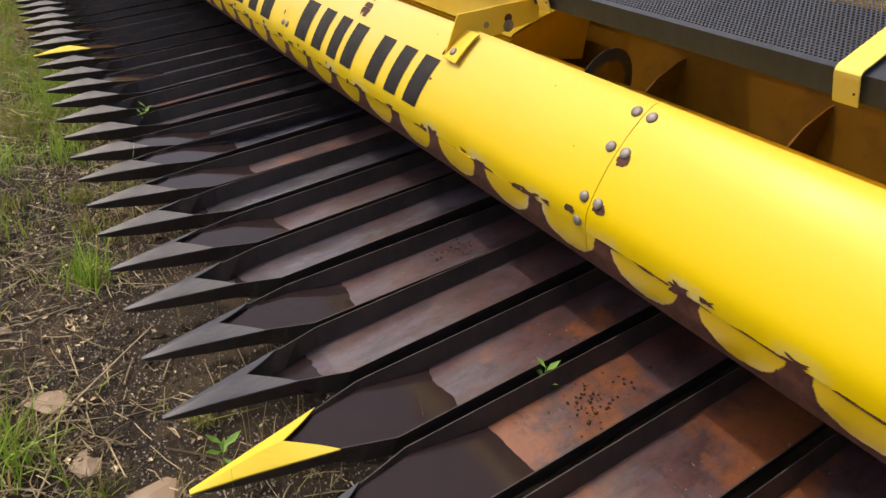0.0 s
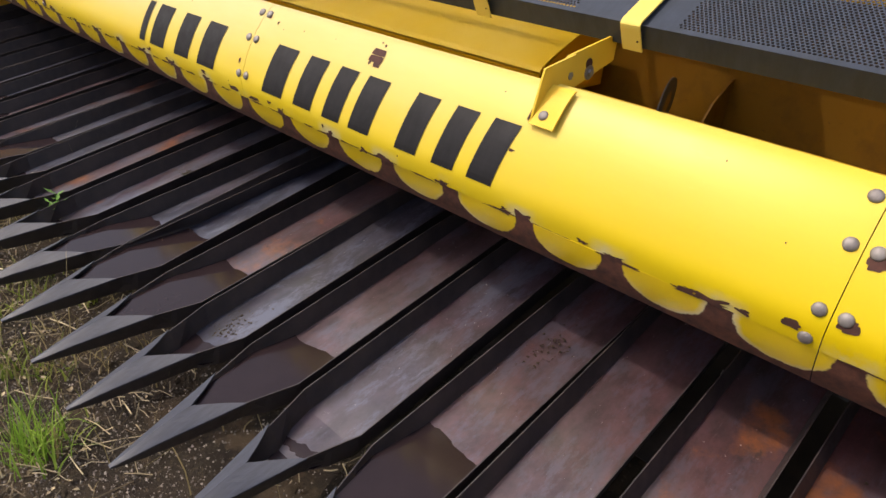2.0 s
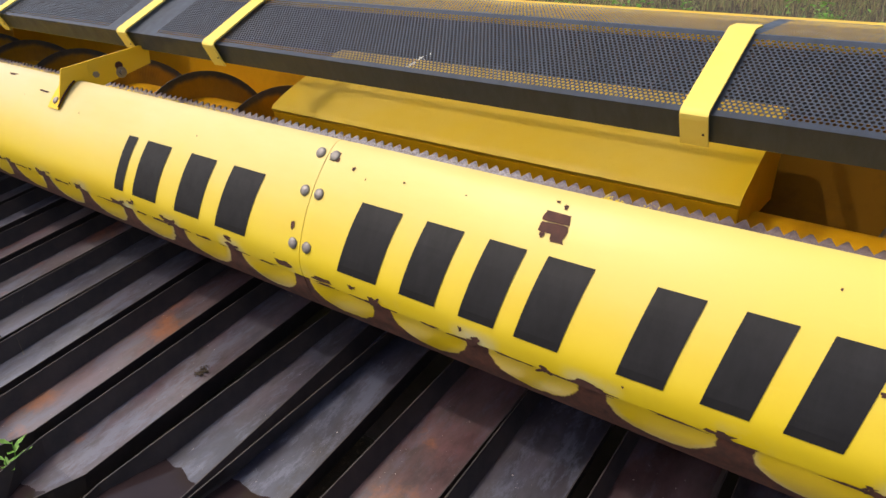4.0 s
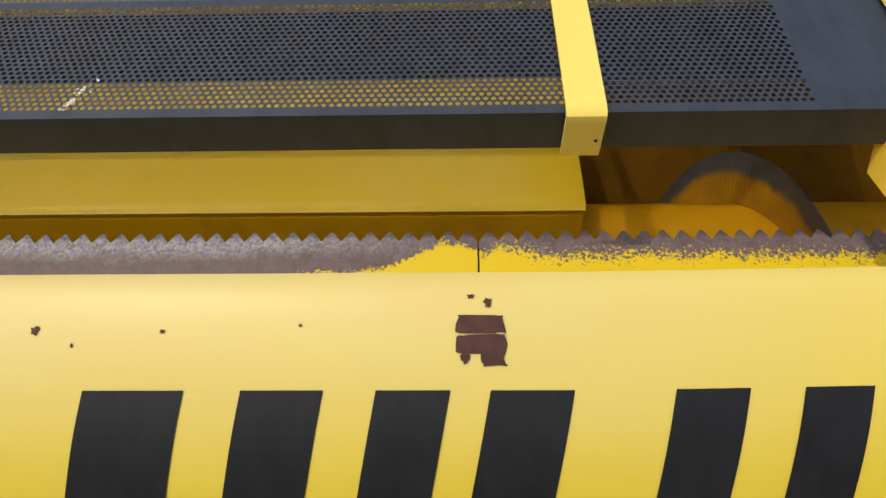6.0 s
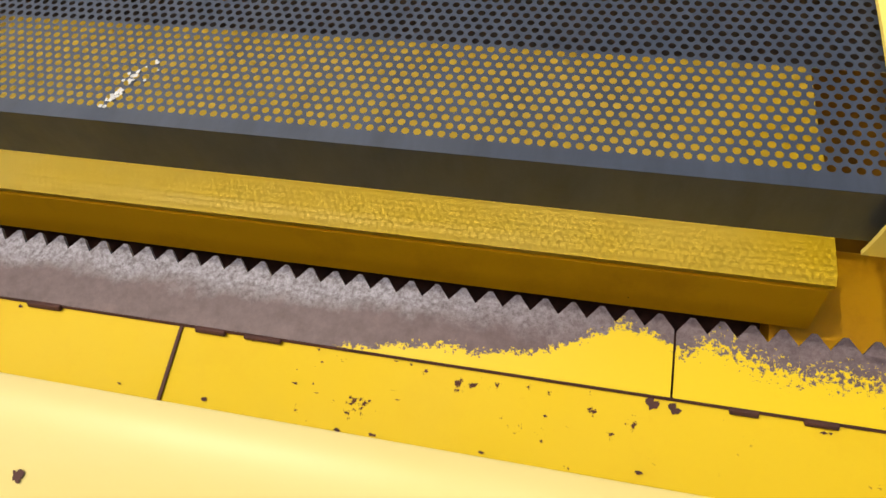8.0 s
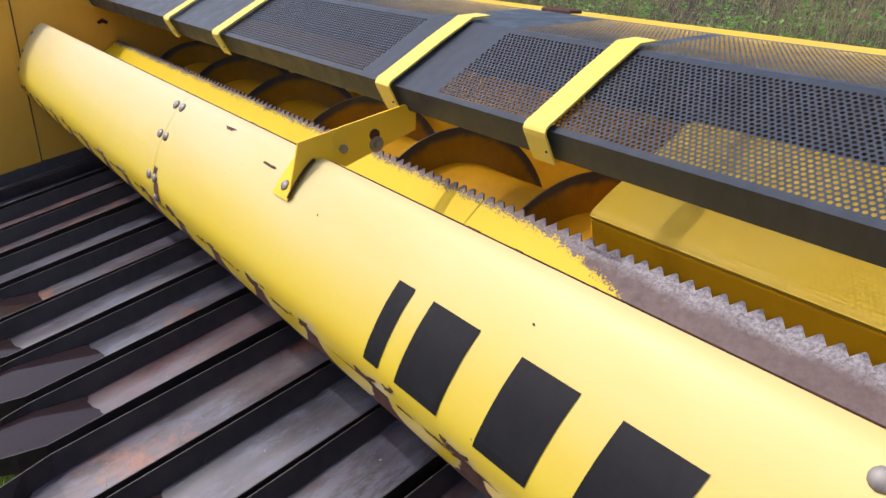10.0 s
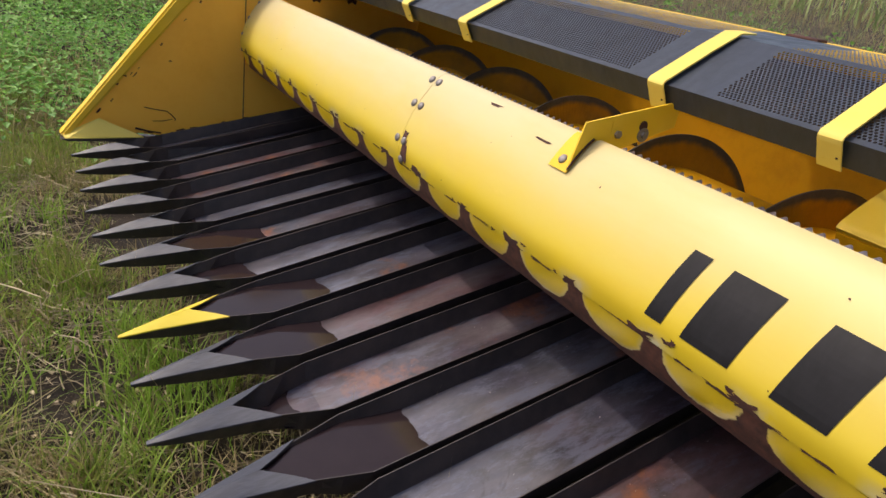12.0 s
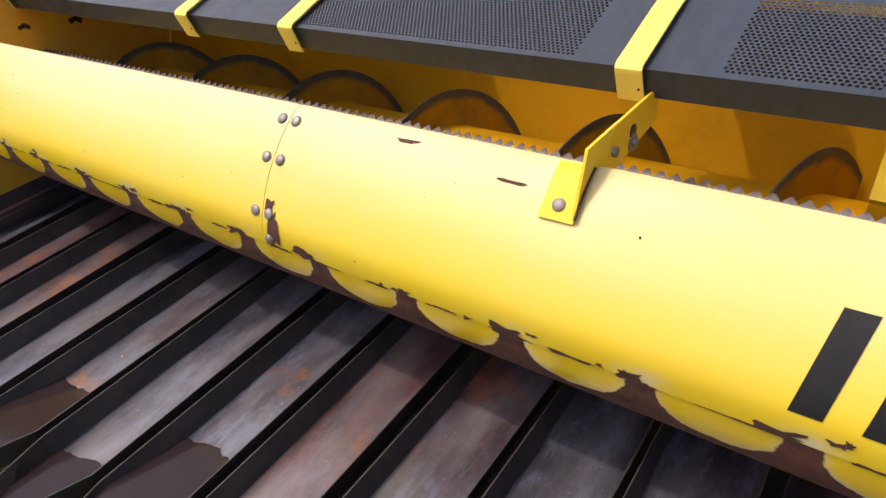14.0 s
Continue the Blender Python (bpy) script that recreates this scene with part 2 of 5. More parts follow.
WATER = water_mat()


def knife_mat():
    """Bare scoured steel at the teeth, brown below, with yellow paint left in patches."""
    k = Mat("scoured_knife_steel", 0.55, 0.0, 0.3)
    x, y, z = k.split()
    up = k.maths("DIVIDE", k.maths("SUBTRACT", y, 1.186), 0.066)
    steelc = k.mix(k.ramp(k.noise(160, 4, 0.8), (0.35, 0.0), (0.65, 1.0)), (0.115, 0.095, 0.105), (0.37, 0.355, 0.40))
    brown = k.mix(k.ramp(k.noise(40, 5, 0.7), (0.3, 0.0), (0.7, 1.0)), (0.085, 0.058, 0.060), (0.155, 0.108, 0.112))
    bend = k.maths("ADD", k.maths("DIVIDE", k.maths("ADD", x, 6.0), 8.0), k.maths("MULTIPLY", k.maths("SUBTRACT", k.noise(6, 4), 0.5), 0.005))
    scoured = k.ramp(bend, (0.44, 0.25), (0.48, 1.0), (0.57, 1.0), (0.605, 0.15))
    polish = k.ramp(k.maths("ADD", up, k.maths("MULTIPLY", k.noise(25, 5), 0.6)), (0.72, 0.0), (1.05, 1.0))
    c = k.mix(k.maths("MULTIPLY", polish, scoured), brown, steelc)
    left = k.ramp(bend, (0.38, 0.90), (0.43, 0.88), (0.452, 0.80), (0.463, 0.55), (0.473, 0.28), (0.479, 0.0), (0.562, 0.0), (0.568, 0.22), (0.575, 0.32), (0.590, 0.38), (0.5955, 0.55), (0.600, 0.90), (0.603, 0.96), (0.6055, 0.88),
                  (0.6083, 0.60), (0.609, 0.65), (0.612, 0.95), (0.616, 0.88), (0.619, 0.70), (0.64, 0.72), (0.70, 0.65), (0.73, 1.0), (0.85, 1.0))
    ragged = k.maths("ADD", up, k.maths("MULTIPLY", k.maths("SUBTRACT", k.noise(45, 4, 0.6), 0.5), 0.35))
    fine = k.ramp(bend, (0.44, 0.6), (0.50, 0.3), (0.6085, 0.3), (0.6125, 0.9))
    ragged = k.maths("ADD", ragged, k.maths("MULTIPLY", k.maths("SUBTRACT", k.noise(210, 4, 0.75), 0.45), k.maths("MULTIPLY", fine, 1.7)))
    paint = k.ramp(k.maths("SUBTRACT", left, ragged), (0.10, 0.0), (0.13, 1.0))
    k.colour(k.mix(paint, c, (0.68, 0.49, 0.008)))
    k.rough(k.mix(paint, 0.55, 0.5))
    k.bump(k.maths("ADD", k.noise(200, 4), k.maths("MULTIPLY", paint, 0.8)), 0.25, 0.0008)
    return k.m


KNIFE = knife_mat()


def fringe_mat():
    """The drum's lower fringe: rust worn where the crop slips through, yellow lobes left between."""
    k = Mat("worn_drum_fringe", 0.6)
    x, y, z = k.split()
    u = k.maths("SUBTRACT", k.maths("FRACT", k.maths("DIVIDE", k.maths("ADD", x, 30.5 * PITCH - 0.020), PITCH)), 0.5)
    v = k.maths("DIVIDE", k.maths("SUBTRACT", z, 0.588), 0.068)
    edge = k.maths("ADD", k.maths("POWER", k.maths("MULTIPLY", u, 2.42), 2.0), k.maths("POWER", v, 2.0))
    edge = k.maths("ADD", edge, k.maths("MULTIPLY", k.maths("SUBTRACT", k.noise(28, 5, 0.7), 0.5), 0.5))
    lobe = k.ramp(edge, (0.86, 1.0), (0.93, 0.0))
    rim = k.maths("MULTIPLY", k.ramp(edge, (0.62, 0.0), (0.92, 0.7)), k.ramp(k.noise(2.5, 3), (0.46, 0.0), (0.62, 1.0)))
    yel = k.mix(rim, (0.70, 0.50, 0.004), (0.62, 0.60, 0.52))
    k.colour(k.mix(lobe, k.mix(k.ramp(k.noise(34, 6, 0.7), (0.3, 0.0), (0.8, 1.0)), RUST_DARK, (0.16, 0.055, 0.032)), yel))
    k.rough(k.mix(lobe, 0.85, 0.35))
    k.bump(k.maths("ADD", k.noise(90, 5), lobe), 0.25, 0.001)
    return k.m


FRINGE = fringe_mat()


def soil_mat():
    k = Mat("damp_soil", 0.9)
    c = k.mix(k.ramp(k.noise(3.2, 6, 0.65), (0.35, 0.0), (0.7, 1.0)), (0.017, 0.011, 0.008), (0.080, 0.052, 0.032))
    c = k.mix(k.ramp(k.noise(55, 6, 0.8), (0.55, 0.0), (0.70, 0.8)), c, (0.26, 0.19, 0.12))
    c = k.mix(k.ramp(k.noise(2.1, 6, 0.7, k.place((1, 1, 1), (3, 1, 0))), (0.56, 0.0), (0.64, 0.75)), c, (0.16, 0.108, 0.064))
    c = k.mix(k.ramp(k.noise(0.9, 5, 0.7), (0.50, 0.0), (0.66, 0.6)), c, (0.078, 0.062, 0.034))
    k.colour(c)
    k.bump(k.maths("ADD", k.noise(40, 8, 0.75), k.noise(160, 5, 0.8)), 1.0, 0.02)
    return k.m


SOIL = soil_mat()


def leaf_mat(name, a, b, dry=0.0, thin=True):
    k = Mat(name, 0.55)
    r = k.island()
    c = k.mix(r, a, b)
    if isinstance(c, tuple):
        c = k.mix(0.5, a, b)
    if dry:
        c = k.mix(k.ramp(k.maths("FRACT", k.maths("MULTIPLY", r, 7.31)), (1 - dry - 0.02, 0.0), (1 - dry, 1.0)), c, (0.30, 0.24, 0.12))
    k.colour(c)
    if thin:
        glow = k.n.new("ShaderNodeBsdfTranslucent")
        k.link(c, glow.inputs["Color"])
        both = k.n.new("ShaderNodeMixShader")
        both.inputs[0].default_value = 0.4
        k.link(k.b.outputs[0], both.inputs[1])
        k.link(glow.outputs[0], both.inputs[2])
        k.link(both.outputs[0], k.n["Material Output"].inputs["Surface"])
    return k.m


GRASS = leaf_mat("green_grass", (0.105, 0.175, 0.022), (0.36, 0.42, 0.09), 0.22)
GRASS_BRIGHT = leaf_mat("bright_grass", (0.16, 0.31, 0.03), (0.38, 0.54, 0.10), 0.06)
GRASS_DRY = leaf_mat("dry_grass", (0.24, 0.20, 0.08), (0.56, 0.47, 0.26), 0.35)
WEED = leaf_mat("weed_leaf", (0.095, 0.28, 0.034), (0.27, 0.50, 0.11))
STRAW = leaf_mat("straw", (0.10, 0.065, 0.035), (0.60, 0.50, 0.32), 0.0, False)
FIELD = leaf_mat("field_grass", (0.18, 0.28, 0.08), (0.43, 0.48, 0.21), 0.25)
GREY_STALK = leaf_mat("grey_stalk", (0.13, 0.13, 0.12), (0.20, 0.20, 0.19), 0.0, False)
CRUMB = leaf_mat("soil_crumb", (0.05, 0.038, 0.030), (0.50, 0.44, 0.38), 0.0, False)
STONE = leaf_mat("pale_stone", (0.22, 0.16, 0.11), (0.28, 0.21, 0.15), 0.0, False)


# ---- helpers for meshes ----
def mesh_from(name, verts, faces, material, smooth=False):
    me = bpy.data.meshes.new(name)
    me.from_pydata([tuple(v) for v in verts], [], faces)
    for m in material if isinstance(material, (list, tuple)) else [material]:
        me.materials.append(m)
    if smooth:
        me.polygons.foreach_set("use_smooth", [True] * len(me.polygons))
    me.update()
    return me


def obj(name, me, parent=None, label="", at=None):
    ob = new(name, me)
    if at:
        ob.location = at
    if parent:
        ob.parent = parent
    if label:
        ob["label"] = label
    return ob


def part(name, bm, material, parent=None, label="", smooth=False):
    if smooth:
        for e in bm.edges:
            e.smooth = len(e.link_faces) != 2 or e.calc_face_angle(0.0) < 0.6
    me = bpy.data.meshes.new(name)
    bm.to_mesh(me)
    bm.free()
    me.materials.append(material)
    if smooth:
        me.polygons.foreach_set("use_smooth", [True] * len(me.polygons))
    return obj(name, me, parent, label)


def thing(name, label, category, group="", at=(0, 0, 0)):
    ob = new(name)
    ob.location = at
    ob.empty_display_size = 0.1
    return tagged(ob, label, category, group)


def box(bm, lo, hi, bevel=0.0):
    lo, hi = Vector(lo), Vector(hi)
    r = bmesh.ops.create_cube(bm, size=1.0, matrix=Matrix.Translation((lo + hi) / 2) @ Matrix.Diagonal((*(hi - lo), 1)))
    if bevel:
        edges = {e for v in r["verts"] for e in v.link_edges}
        bmesh.ops.bevel(bm, geom=list(edges), offset=bevel, segments=2, affect="EDGES", profile=0.5)


def prism(bm, pts, x0, x1):
    """A plate with the outline pts in (y, z), from x0 to x1."""
    a = [bm.verts.new((x0, y, z)) for y, z in pts]
    b = [bm.verts.new((x1, y, z)) for y, z in pts]
    bm.faces.new(a)
    bm.faces.new(b[::-1])
    n = len(pts)
    for i in range(n):
        bm.faces.new((a[i], b[i], b[(i + 1) % n], a[(i + 1) % n]))
    bmesh.ops.recalc_face_normals(bm, faces=bm.faces)


def sheet(bm, line, x0, x1, thick, steps=1):
    """A bent sheet: the line in (y, z), from x0 to x1, with a thickness to its left."""
    n = len(line)
    nor = []
    for i in range(n):
        a, b = Vector(line[max(i - 1, 0)]), Vector(line[min(i + 1, n - 1)])
        d = (b - a).normalized()
        nor.append(Vector((-d.y, d.x)))
    xs = [x0 + (x1 - x0) * i / steps for i in range(steps + 1)]
    outer = [[bm.verts.new((x, *p)) for p in line] for x in xs]
    inner = [[bm.verts.new((x, p[0] + thick * m.x, p[1] + thick * m.y)) for p, m in zip(line, nor)] for x in xs]
    for g in (outer, inner):
        for i in range(steps):
            for j in range(n - 1):
                bm.faces.new((g[i][j], g[i + 1][j], g[i + 1][j + 1], g[i][j + 1]))
    for i in (0, steps):
        for j in range(n - 1):
            bm.faces.new((outer[i][j], outer[i][j + 1], inner[i][j + 1], inner[i][j]))
    for j in (0, n - 1):
        for i in range(steps):
            bm.faces.new((outer[i][j], outer[i + 1][j], inner[i + 1][j], inner[i][j]))
    bmesh.ops.recalc_face_normals(bm, faces=bm.faces)


def curve_through(pts, n):
    """n points evenly along a smooth line through pts."""
    p = [Vector(q) for q in pts]
    fine = []
    for i in range(len(p) - 1):
        a, b, c, d = p[max(i - 1, 0)], p[i], p[i + 1], p[min(i + 2, len(p) - 1)]
        for s in range(12):
            t = s / 12
            fine.append(0.5 * (2 * b + (c - a) * t + (2 * a - 5 * b + 4 * c - d) * t * t + (3 * b - a - 3 * c + d) * t**3))
    fine.append(p[-1])
    d = np.r_[0, np.cumsum([(fine[i + 1] - fine[i]).length for i in range(len(fine) - 1)])]
    at = np.linspace(0, d[-1], n)
    return [(float(np.interp(s, d, [q.x for q in fine])), float(np.interp(s, d, [q.y for q in fine]))) for s in at]


# ---- ground ----
def ground_z(x, y):
    far = max(0.0, math.hypot(x + 2, y) - 7)
    return GROUND + 0.065 * far * (1 if far < 60 else 60 / far) + 0.02 * noise.noise((x * 1.3, y * 1.3, 0)) + 0.010 * noise.noise((x * 6, y * 6, 3)) + 0.007 * noise.noise((x * 15, y * 15, 7))


def spread(lo, hi, mid, n):
    """n+1 coordinates that lie close together near mid and far apart away from it."""
    s = np.linspace(-1, 1, n + 1)
    return [float(mid + (hi - mid) * (0.016 * v + 0.984 * v**5) if v > 0 else mid + (mid - lo) * (0.016 * v + 0.984 * v**5)) for v in s]


def build_ground():
    xs, ys = spread(-300, 300, -2, 320), spread(-300, 300, 0.0, 240)
    verts = [(x, y, ground_z(x, y)) for y in ys for x in xs]
    w = len(xs)
    faces = [(j * w + i, j * w + i + 1, (j + 1) * w + i + 1, (j + 1) * w + i) for j in range(len(ys) - 1) for i in range(w - 1)]
    tagged(obj("ground", mesh_from("ground", verts, faces, SOIL, True)), "damp dark soil with litter and thin grass", "ground", kind="structure")


build_ground()

# ---- catch pans ----
FLOOR_SLOPE = 0.228


def pan_floor(y):
    return 0.1325 + (y - 0.40) * FLOOR_SLOPE


def pan_half(y):
    return float(np.interp(y, [0, 0.10, 0.286, 0.40, 1.3], [0.003, 0.024, 0.067, 0.101, 0.101]))


def pan_rim(y):
    return float(np.interp(y, [0, 0.10, 0.286, 0.40, 1.3], [0.120, 0.142, 0.176, 0.190, 0.388]))


def pan_keel(y):
    return float(np.interp(y, [0, 0.05, 0.15, 0.286, 0.40, 1.3], [0.114, 0.108, 0.107, 0.114, 0.128, 0.324]))


def build_pan():
    """One boat-shaped pan: a trough of bent sheet, and a pointed hood over its tip."""
    ys = [0.0, 0.04, 0.10, 0.16, 0.22, 0.286, 0.34, 0.40, 0.52, 0.66, 0.80, 0.95, 1.10, 1.22]
    verts, faces, mats = [], [], []
    wall = 0.0028
    rows = []
    for y in ys:
        w, r, kz = pan_half(y), pan_rim(y), pan_keel(y)
        base = w * 0.86 if y > 0.3 else w * 0.6
        fl = max(pan_floor(y), kz + 0.004) if y > 0.2 else kz + 0.004
        fl = min(fl + 0.004, r - 0.002)
        bi = max(base - wall, 0.0005)
        wi = max(w - wall, 0.001)
        row = [(-w, y, r), (-base, y, kz), (base, y, kz), (w, y, r), (wi, y, r), (bi, y, fl), (-bi, y, fl), (-wi, y, r)]
        rows.append(len(verts))
        verts += row
    for a, b in zip(rows, rows[1:]):
        for i in range(8):
            faces.append((a + i, a + (i + 1) % 8, b + (i + 1) % 8, b + i))
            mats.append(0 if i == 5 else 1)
    faces.append(tuple(range(8))[::-1])
    mats.append(1)
    faces.append(tuple(rows[-1] + i for i in range(8)))
    mats.append(1)
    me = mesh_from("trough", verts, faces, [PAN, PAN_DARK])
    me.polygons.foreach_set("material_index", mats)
    # hood
    hv, hf = [], []
    nu, nv = 12, 9
    for j in range(nv + 1):
        for i in range(nu + 1):
            s = -1 + 2 * i / nu
            yend = 0.188 + 0.098 * abs(s) ** 1.15
            y = 0.001 + (yend - 0.001) * j / nv
            w = pan_half(y) + 0.002
            hgt = 0.020 * min(1, y / 0.15)
            hv.append((s * w, y - 0.002, pan_rim(y) + 0.002 + hgt * (1 - abs(s)) ** 0.9))
    w1 = nu + 1
    hf = [(j * w1 + i, j * w1 + i + 1, (j + 1) * w1 + i + 1, (j + 1) * w1 + i) for j in range(nv) for i in range(nu)]
    off = len(hv)
    hv += [(x, y, z - 0.004) for x, y, z in hv]
    hf += [tuple(off + i for i in f[::-1]) for f in hf]
    rim = [j * w1 for j in range(nv + 1)] + [nv * w1 + i for i in range(1, nu + 1)] + [j * w1 + nu for j in range(nv - 1, -1, -1)]
    hf += [(rim[i], rim[i + 1], off + rim[i + 1], off + rim[i]) for i in range(len(rim) - 1)]
    hood = mesh_from("hood", hv, hf, HOOD_STEEL, False)
    hood_y = mesh_from("hood", hv, hf, PAINT_LEMON, False)
    return me, hood, hood_y


TROUGH, HOOD, HOOD_YELLOW = build_pan()
poses = {}
TONE = {-3: (0.9, 0.9), -2: (0.9, 0.9), -1: (0.9, 0.95), 0: (0.85, 0.5), 1: (0.8, 0.25), 2: (0.75, 0.3), 3: (0.35, 0.3), 4: (0.85, 0.1), 5: (0.05, 0.1), 6: (0.8, 0.45), 7: (0.1, 0.1),
        8: (0.2, 0.2), 9: (0.3, 0.3), 10: (0.5, 0.5), 11: (0.2, 0.2), 12: (0.15, 0.3), 13: (0.35, 0.45), 14: (0.8, 0.5), 15: (0.1, 0.5), 16: (0.15, 0.1), 17: (0.2, 0.5), 18: (0.1, 0.1)}
BENT = {7: 2.2, 8: -2.5, 21: 3.0, 22: -2.0}
for i in range(-7, 23):
    rnd = random.Random(100 + i)
    yellow = i in (0, 15)
    label = "dark worn steel catch pan with a yellow pointed tip" if yellow else "dark worn steel catch pan with brown rust on its floor"
    pan = thing("catch_pan", label, "catch pan", "catch pans along the header", (-PITCH * i, 0.0, 0.0))
    pan.rotation_euler = (radians(rnd.uniform(-0.4, 0.4)), radians(rnd.uniform(-1.2, 1.2)), radians(BENT.get(i, rnd.uniform(-0.5, 0.5))))
    body = obj("trough", TROUGH, pan)
    # third value: amount of painted sheen and film, mostly more in farther pans
    body.color = (*TONE.get(i, (rnd.choice((0.1, 0.4, 0.8)), rnd.choice((0, 0, 0.6)))), 0.0 if i < 3 else 0.06 if i < 8 else 0.16 if i < 13 else 0.30, 1)
    poses[i] = pan.rotation_euler.copy()
    obj("hood", HOOD_YELLOW if yellow else HOOD, pan, "yellow painted hood" if yellow else "")


def puddle(i, reach):
    """A flat pool in the front of pan i, up to reach metres behind its tip."""
    brim = pan_floor(reach + 0.006) + 0.004
    tip = min(brim, 0.167)
    rnd = random.Random(300 + i)
    skew = 0.016 * rnd.uniform(-1, 1)
    verts = []
    n, m = 13, 17
    for k in range(n):
        for s in np.linspace(-1, 1, m):
            front = 0.180 + 0.098 * abs(s) ** 1.15
            far = reach + 0.016 * noise.noise((s * 1.3, i * 3.7, 0)) + 0.009 * noise.noise((s * 4.5, i * 5.1, 2)) - skew * s
            y = front + (max(far, front + 0.02) - front) * k / (n - 1)
            level = tip + (brim - tip) * max(0.0, y - 0.25) / (reach - 0.25)
            t = (level - pan_keel(y)) / (pan_rim(y) - pan_keel(y))
            w = pan_half(y) * (0.6 + 0.4 * min(t, 0.92)) if y < 0.3 else pan_half(y) * (0.86 + 0.14 * min(t, 0.92)) - 0.003
            bed = max(pan_floor(y), pan_keel(y) + 0.004) + 0.004 if y > 0.3 else 0.0
            verts.append((s * w, y, max(level, bed + 0.0012)))
    faces = [(j * m + k, j * m + k + 1, (j + 1) * m + k + 1, (j + 1) * m + k) for j in range(n - 1) for k in range(m - 1)]
    pool = obj("puddle", mesh_from("puddle", verts, faces, WATER, True), at=(-PITCH * i, 0, 0))
    pool.rotation_euler = poses[i]
    tagged(pool, "still dirty rainwater lying in a steel pan", "puddle", "puddles in the pans")


REACH = {-2: 0.52, -1: 0.61, 0: 0.58, 1: 0.36, 2: 0.545, 3: 0.33, 4: 0.533, 5: 0.36, 6: 0.58, 7: 0.597, 8: 0.547, 9: 0.34, 10: 0.33, 11: 0.36, 12: 0.559, 13: 0.34, 14: 0.534, 15: 0.60, 16: 0.44}
for i in range(-7, 23):
    puddle(i, REACH.get(i, random.Random(i).choice((0.34, 0.36, 0.48, 0.55))))

# ---- the drum-shaped deflector shield ----
DRUM = [(0.862, 0.505), (0.834, 0.548), (0.815, 0.60), (0.808, 0.64), (0.815, 0.68), (0.834, 0.735), (0.857, 0.78), (0.882, 0.818),
        (0.907, 0.849), (0.923, 0.865), (0.938, 0.874), (0.949, 0.875), (0.956, 0.868), (0.961, 0.845), (0.975, 0.80), (1.02, 0.72), (1.05, 0.66)]
SECTION = curve_through(DRUM, 60)
CREASE = min(range(60), key=lambda q: abs(SECTION[q][1] - 0.598) + (1 if SECTION[q][0] > 0.9 else 0))
ARC = np.r_[0, np.cumsum([math.dist(SECTION[q], SECTION[q + 1]) for q in range(59)])]


def on_drum(s, lift=0.0):
    """The place (y, z) at the length s along the drum's section, lifted off it."""
    y = float(np.interp(s, ARC, [p[0] for p in SECTION]))
    z = float(np.interp(s, ARC, [p[1] for p in SECTION]))
    y2 = float(np.interp(s + 0.004, ARC, [p[0] for p in SECTION]))
    z2 = float(np.interp(s + 0.004, ARC, [p[1] for p in SECTION]))
    d = Vector((y2 - y, z2 - z))
    d = d.normalized() if d.length else Vector((0, 1))
    return y - d.y * lift, z + d.x * lift


def arc_at_height(z):
    """The length along the section of the front point at height z."""
    zs = [p[1] for p in SECTION[:40]]
    return float(np.interp(z, zs[: int(np.argmax(zs)) + 1], ARC[: int(np.argmax(zs)) + 1]))


def dome_bolt(parent, at, way, r=0.013):
    bm = bmesh.new()
    bmesh.ops.create_uvsphere(bm, u_segments=12, v_segments=8, radius=r)
    for v in bm.verts:
        v.co.z = max(v.co.z, -0.2 * r) * 0.52
    bm.transform(Matrix.Translation(at) @ Vector(way).to_track_quat("Z", "Y").to_matrix().to_4x4())
    return part("bolt", bm, BOLT, parent, "grey domed bolt head", True)


def chip(parent, x, s, w, h, seed, lift=0.0014, material=None, jag=0.35, name="rust_chip", square=0.7):
    """A ragged flake mark on the drum, w wide and h high, round (x, s)."""
    n = 22
    verts = [(x, *on_drum(s, lift))]
    for ring in (0.35, 0.7, 1.0):
        for q in range(n):
            a = 2 * math.pi * q / n
            k = 1 + jag * noise.noise((math.cos(a) * 1.7 + seed, math.sin(a) * 1.7, seed * 3.1)) * 2 + jag * 0.5 * noise.noise((math.cos(a) * 6, math.sin(a) * 6, seed))
            k *= ring
            cx, cy = math.copysign(abs(math.cos(a)) ** square, math.cos(a)), math.copysign(abs(math.sin(a)) ** square, math.sin(a))
            verts.append((x + 0.5 * w * k * cx, *on_drum(s + 0.5 * h * k * cy, lift)))
    faces = [(0, 1 + q, 1 + (q + 1) % n) for q in range(n)]
    for r in (0, n):
        faces += [(1 + r + q, 1 + r + n + q, 1 + r + n + (q + 1) % n, 1 + r + (q + 1) % n) for q in range(n)]
    return obj(name, mesh_from(name, verts, faces, material or RUSTY), parent, "brown rust where paint has flaked")


def letter_bar(parent, x, w, slant, low=0.645, high=0.786):
    """A plain dark bar the size of one painted letter, leaning like it."""
    s0, s1 = arc_at_height(low), arc_at_height(high)
    verts, n = [], 10
    for q in range(n + 1):
        s = s0 + (s1 - s0) * q / n
        y, z = on_drum(s, 0.0015)
        verts += [(x + slant * q / n, y, z), (x + w + slant * q / n, y, z)]
    faces = [(2 * q, 2 * q + 1, 2 * q + 3, 2 * q + 2) for q in range(n)]
    return obj("letter_bar", mesh_from("letter_bar", verts, faces, LETTER), parent, "plain dark bar painted on")


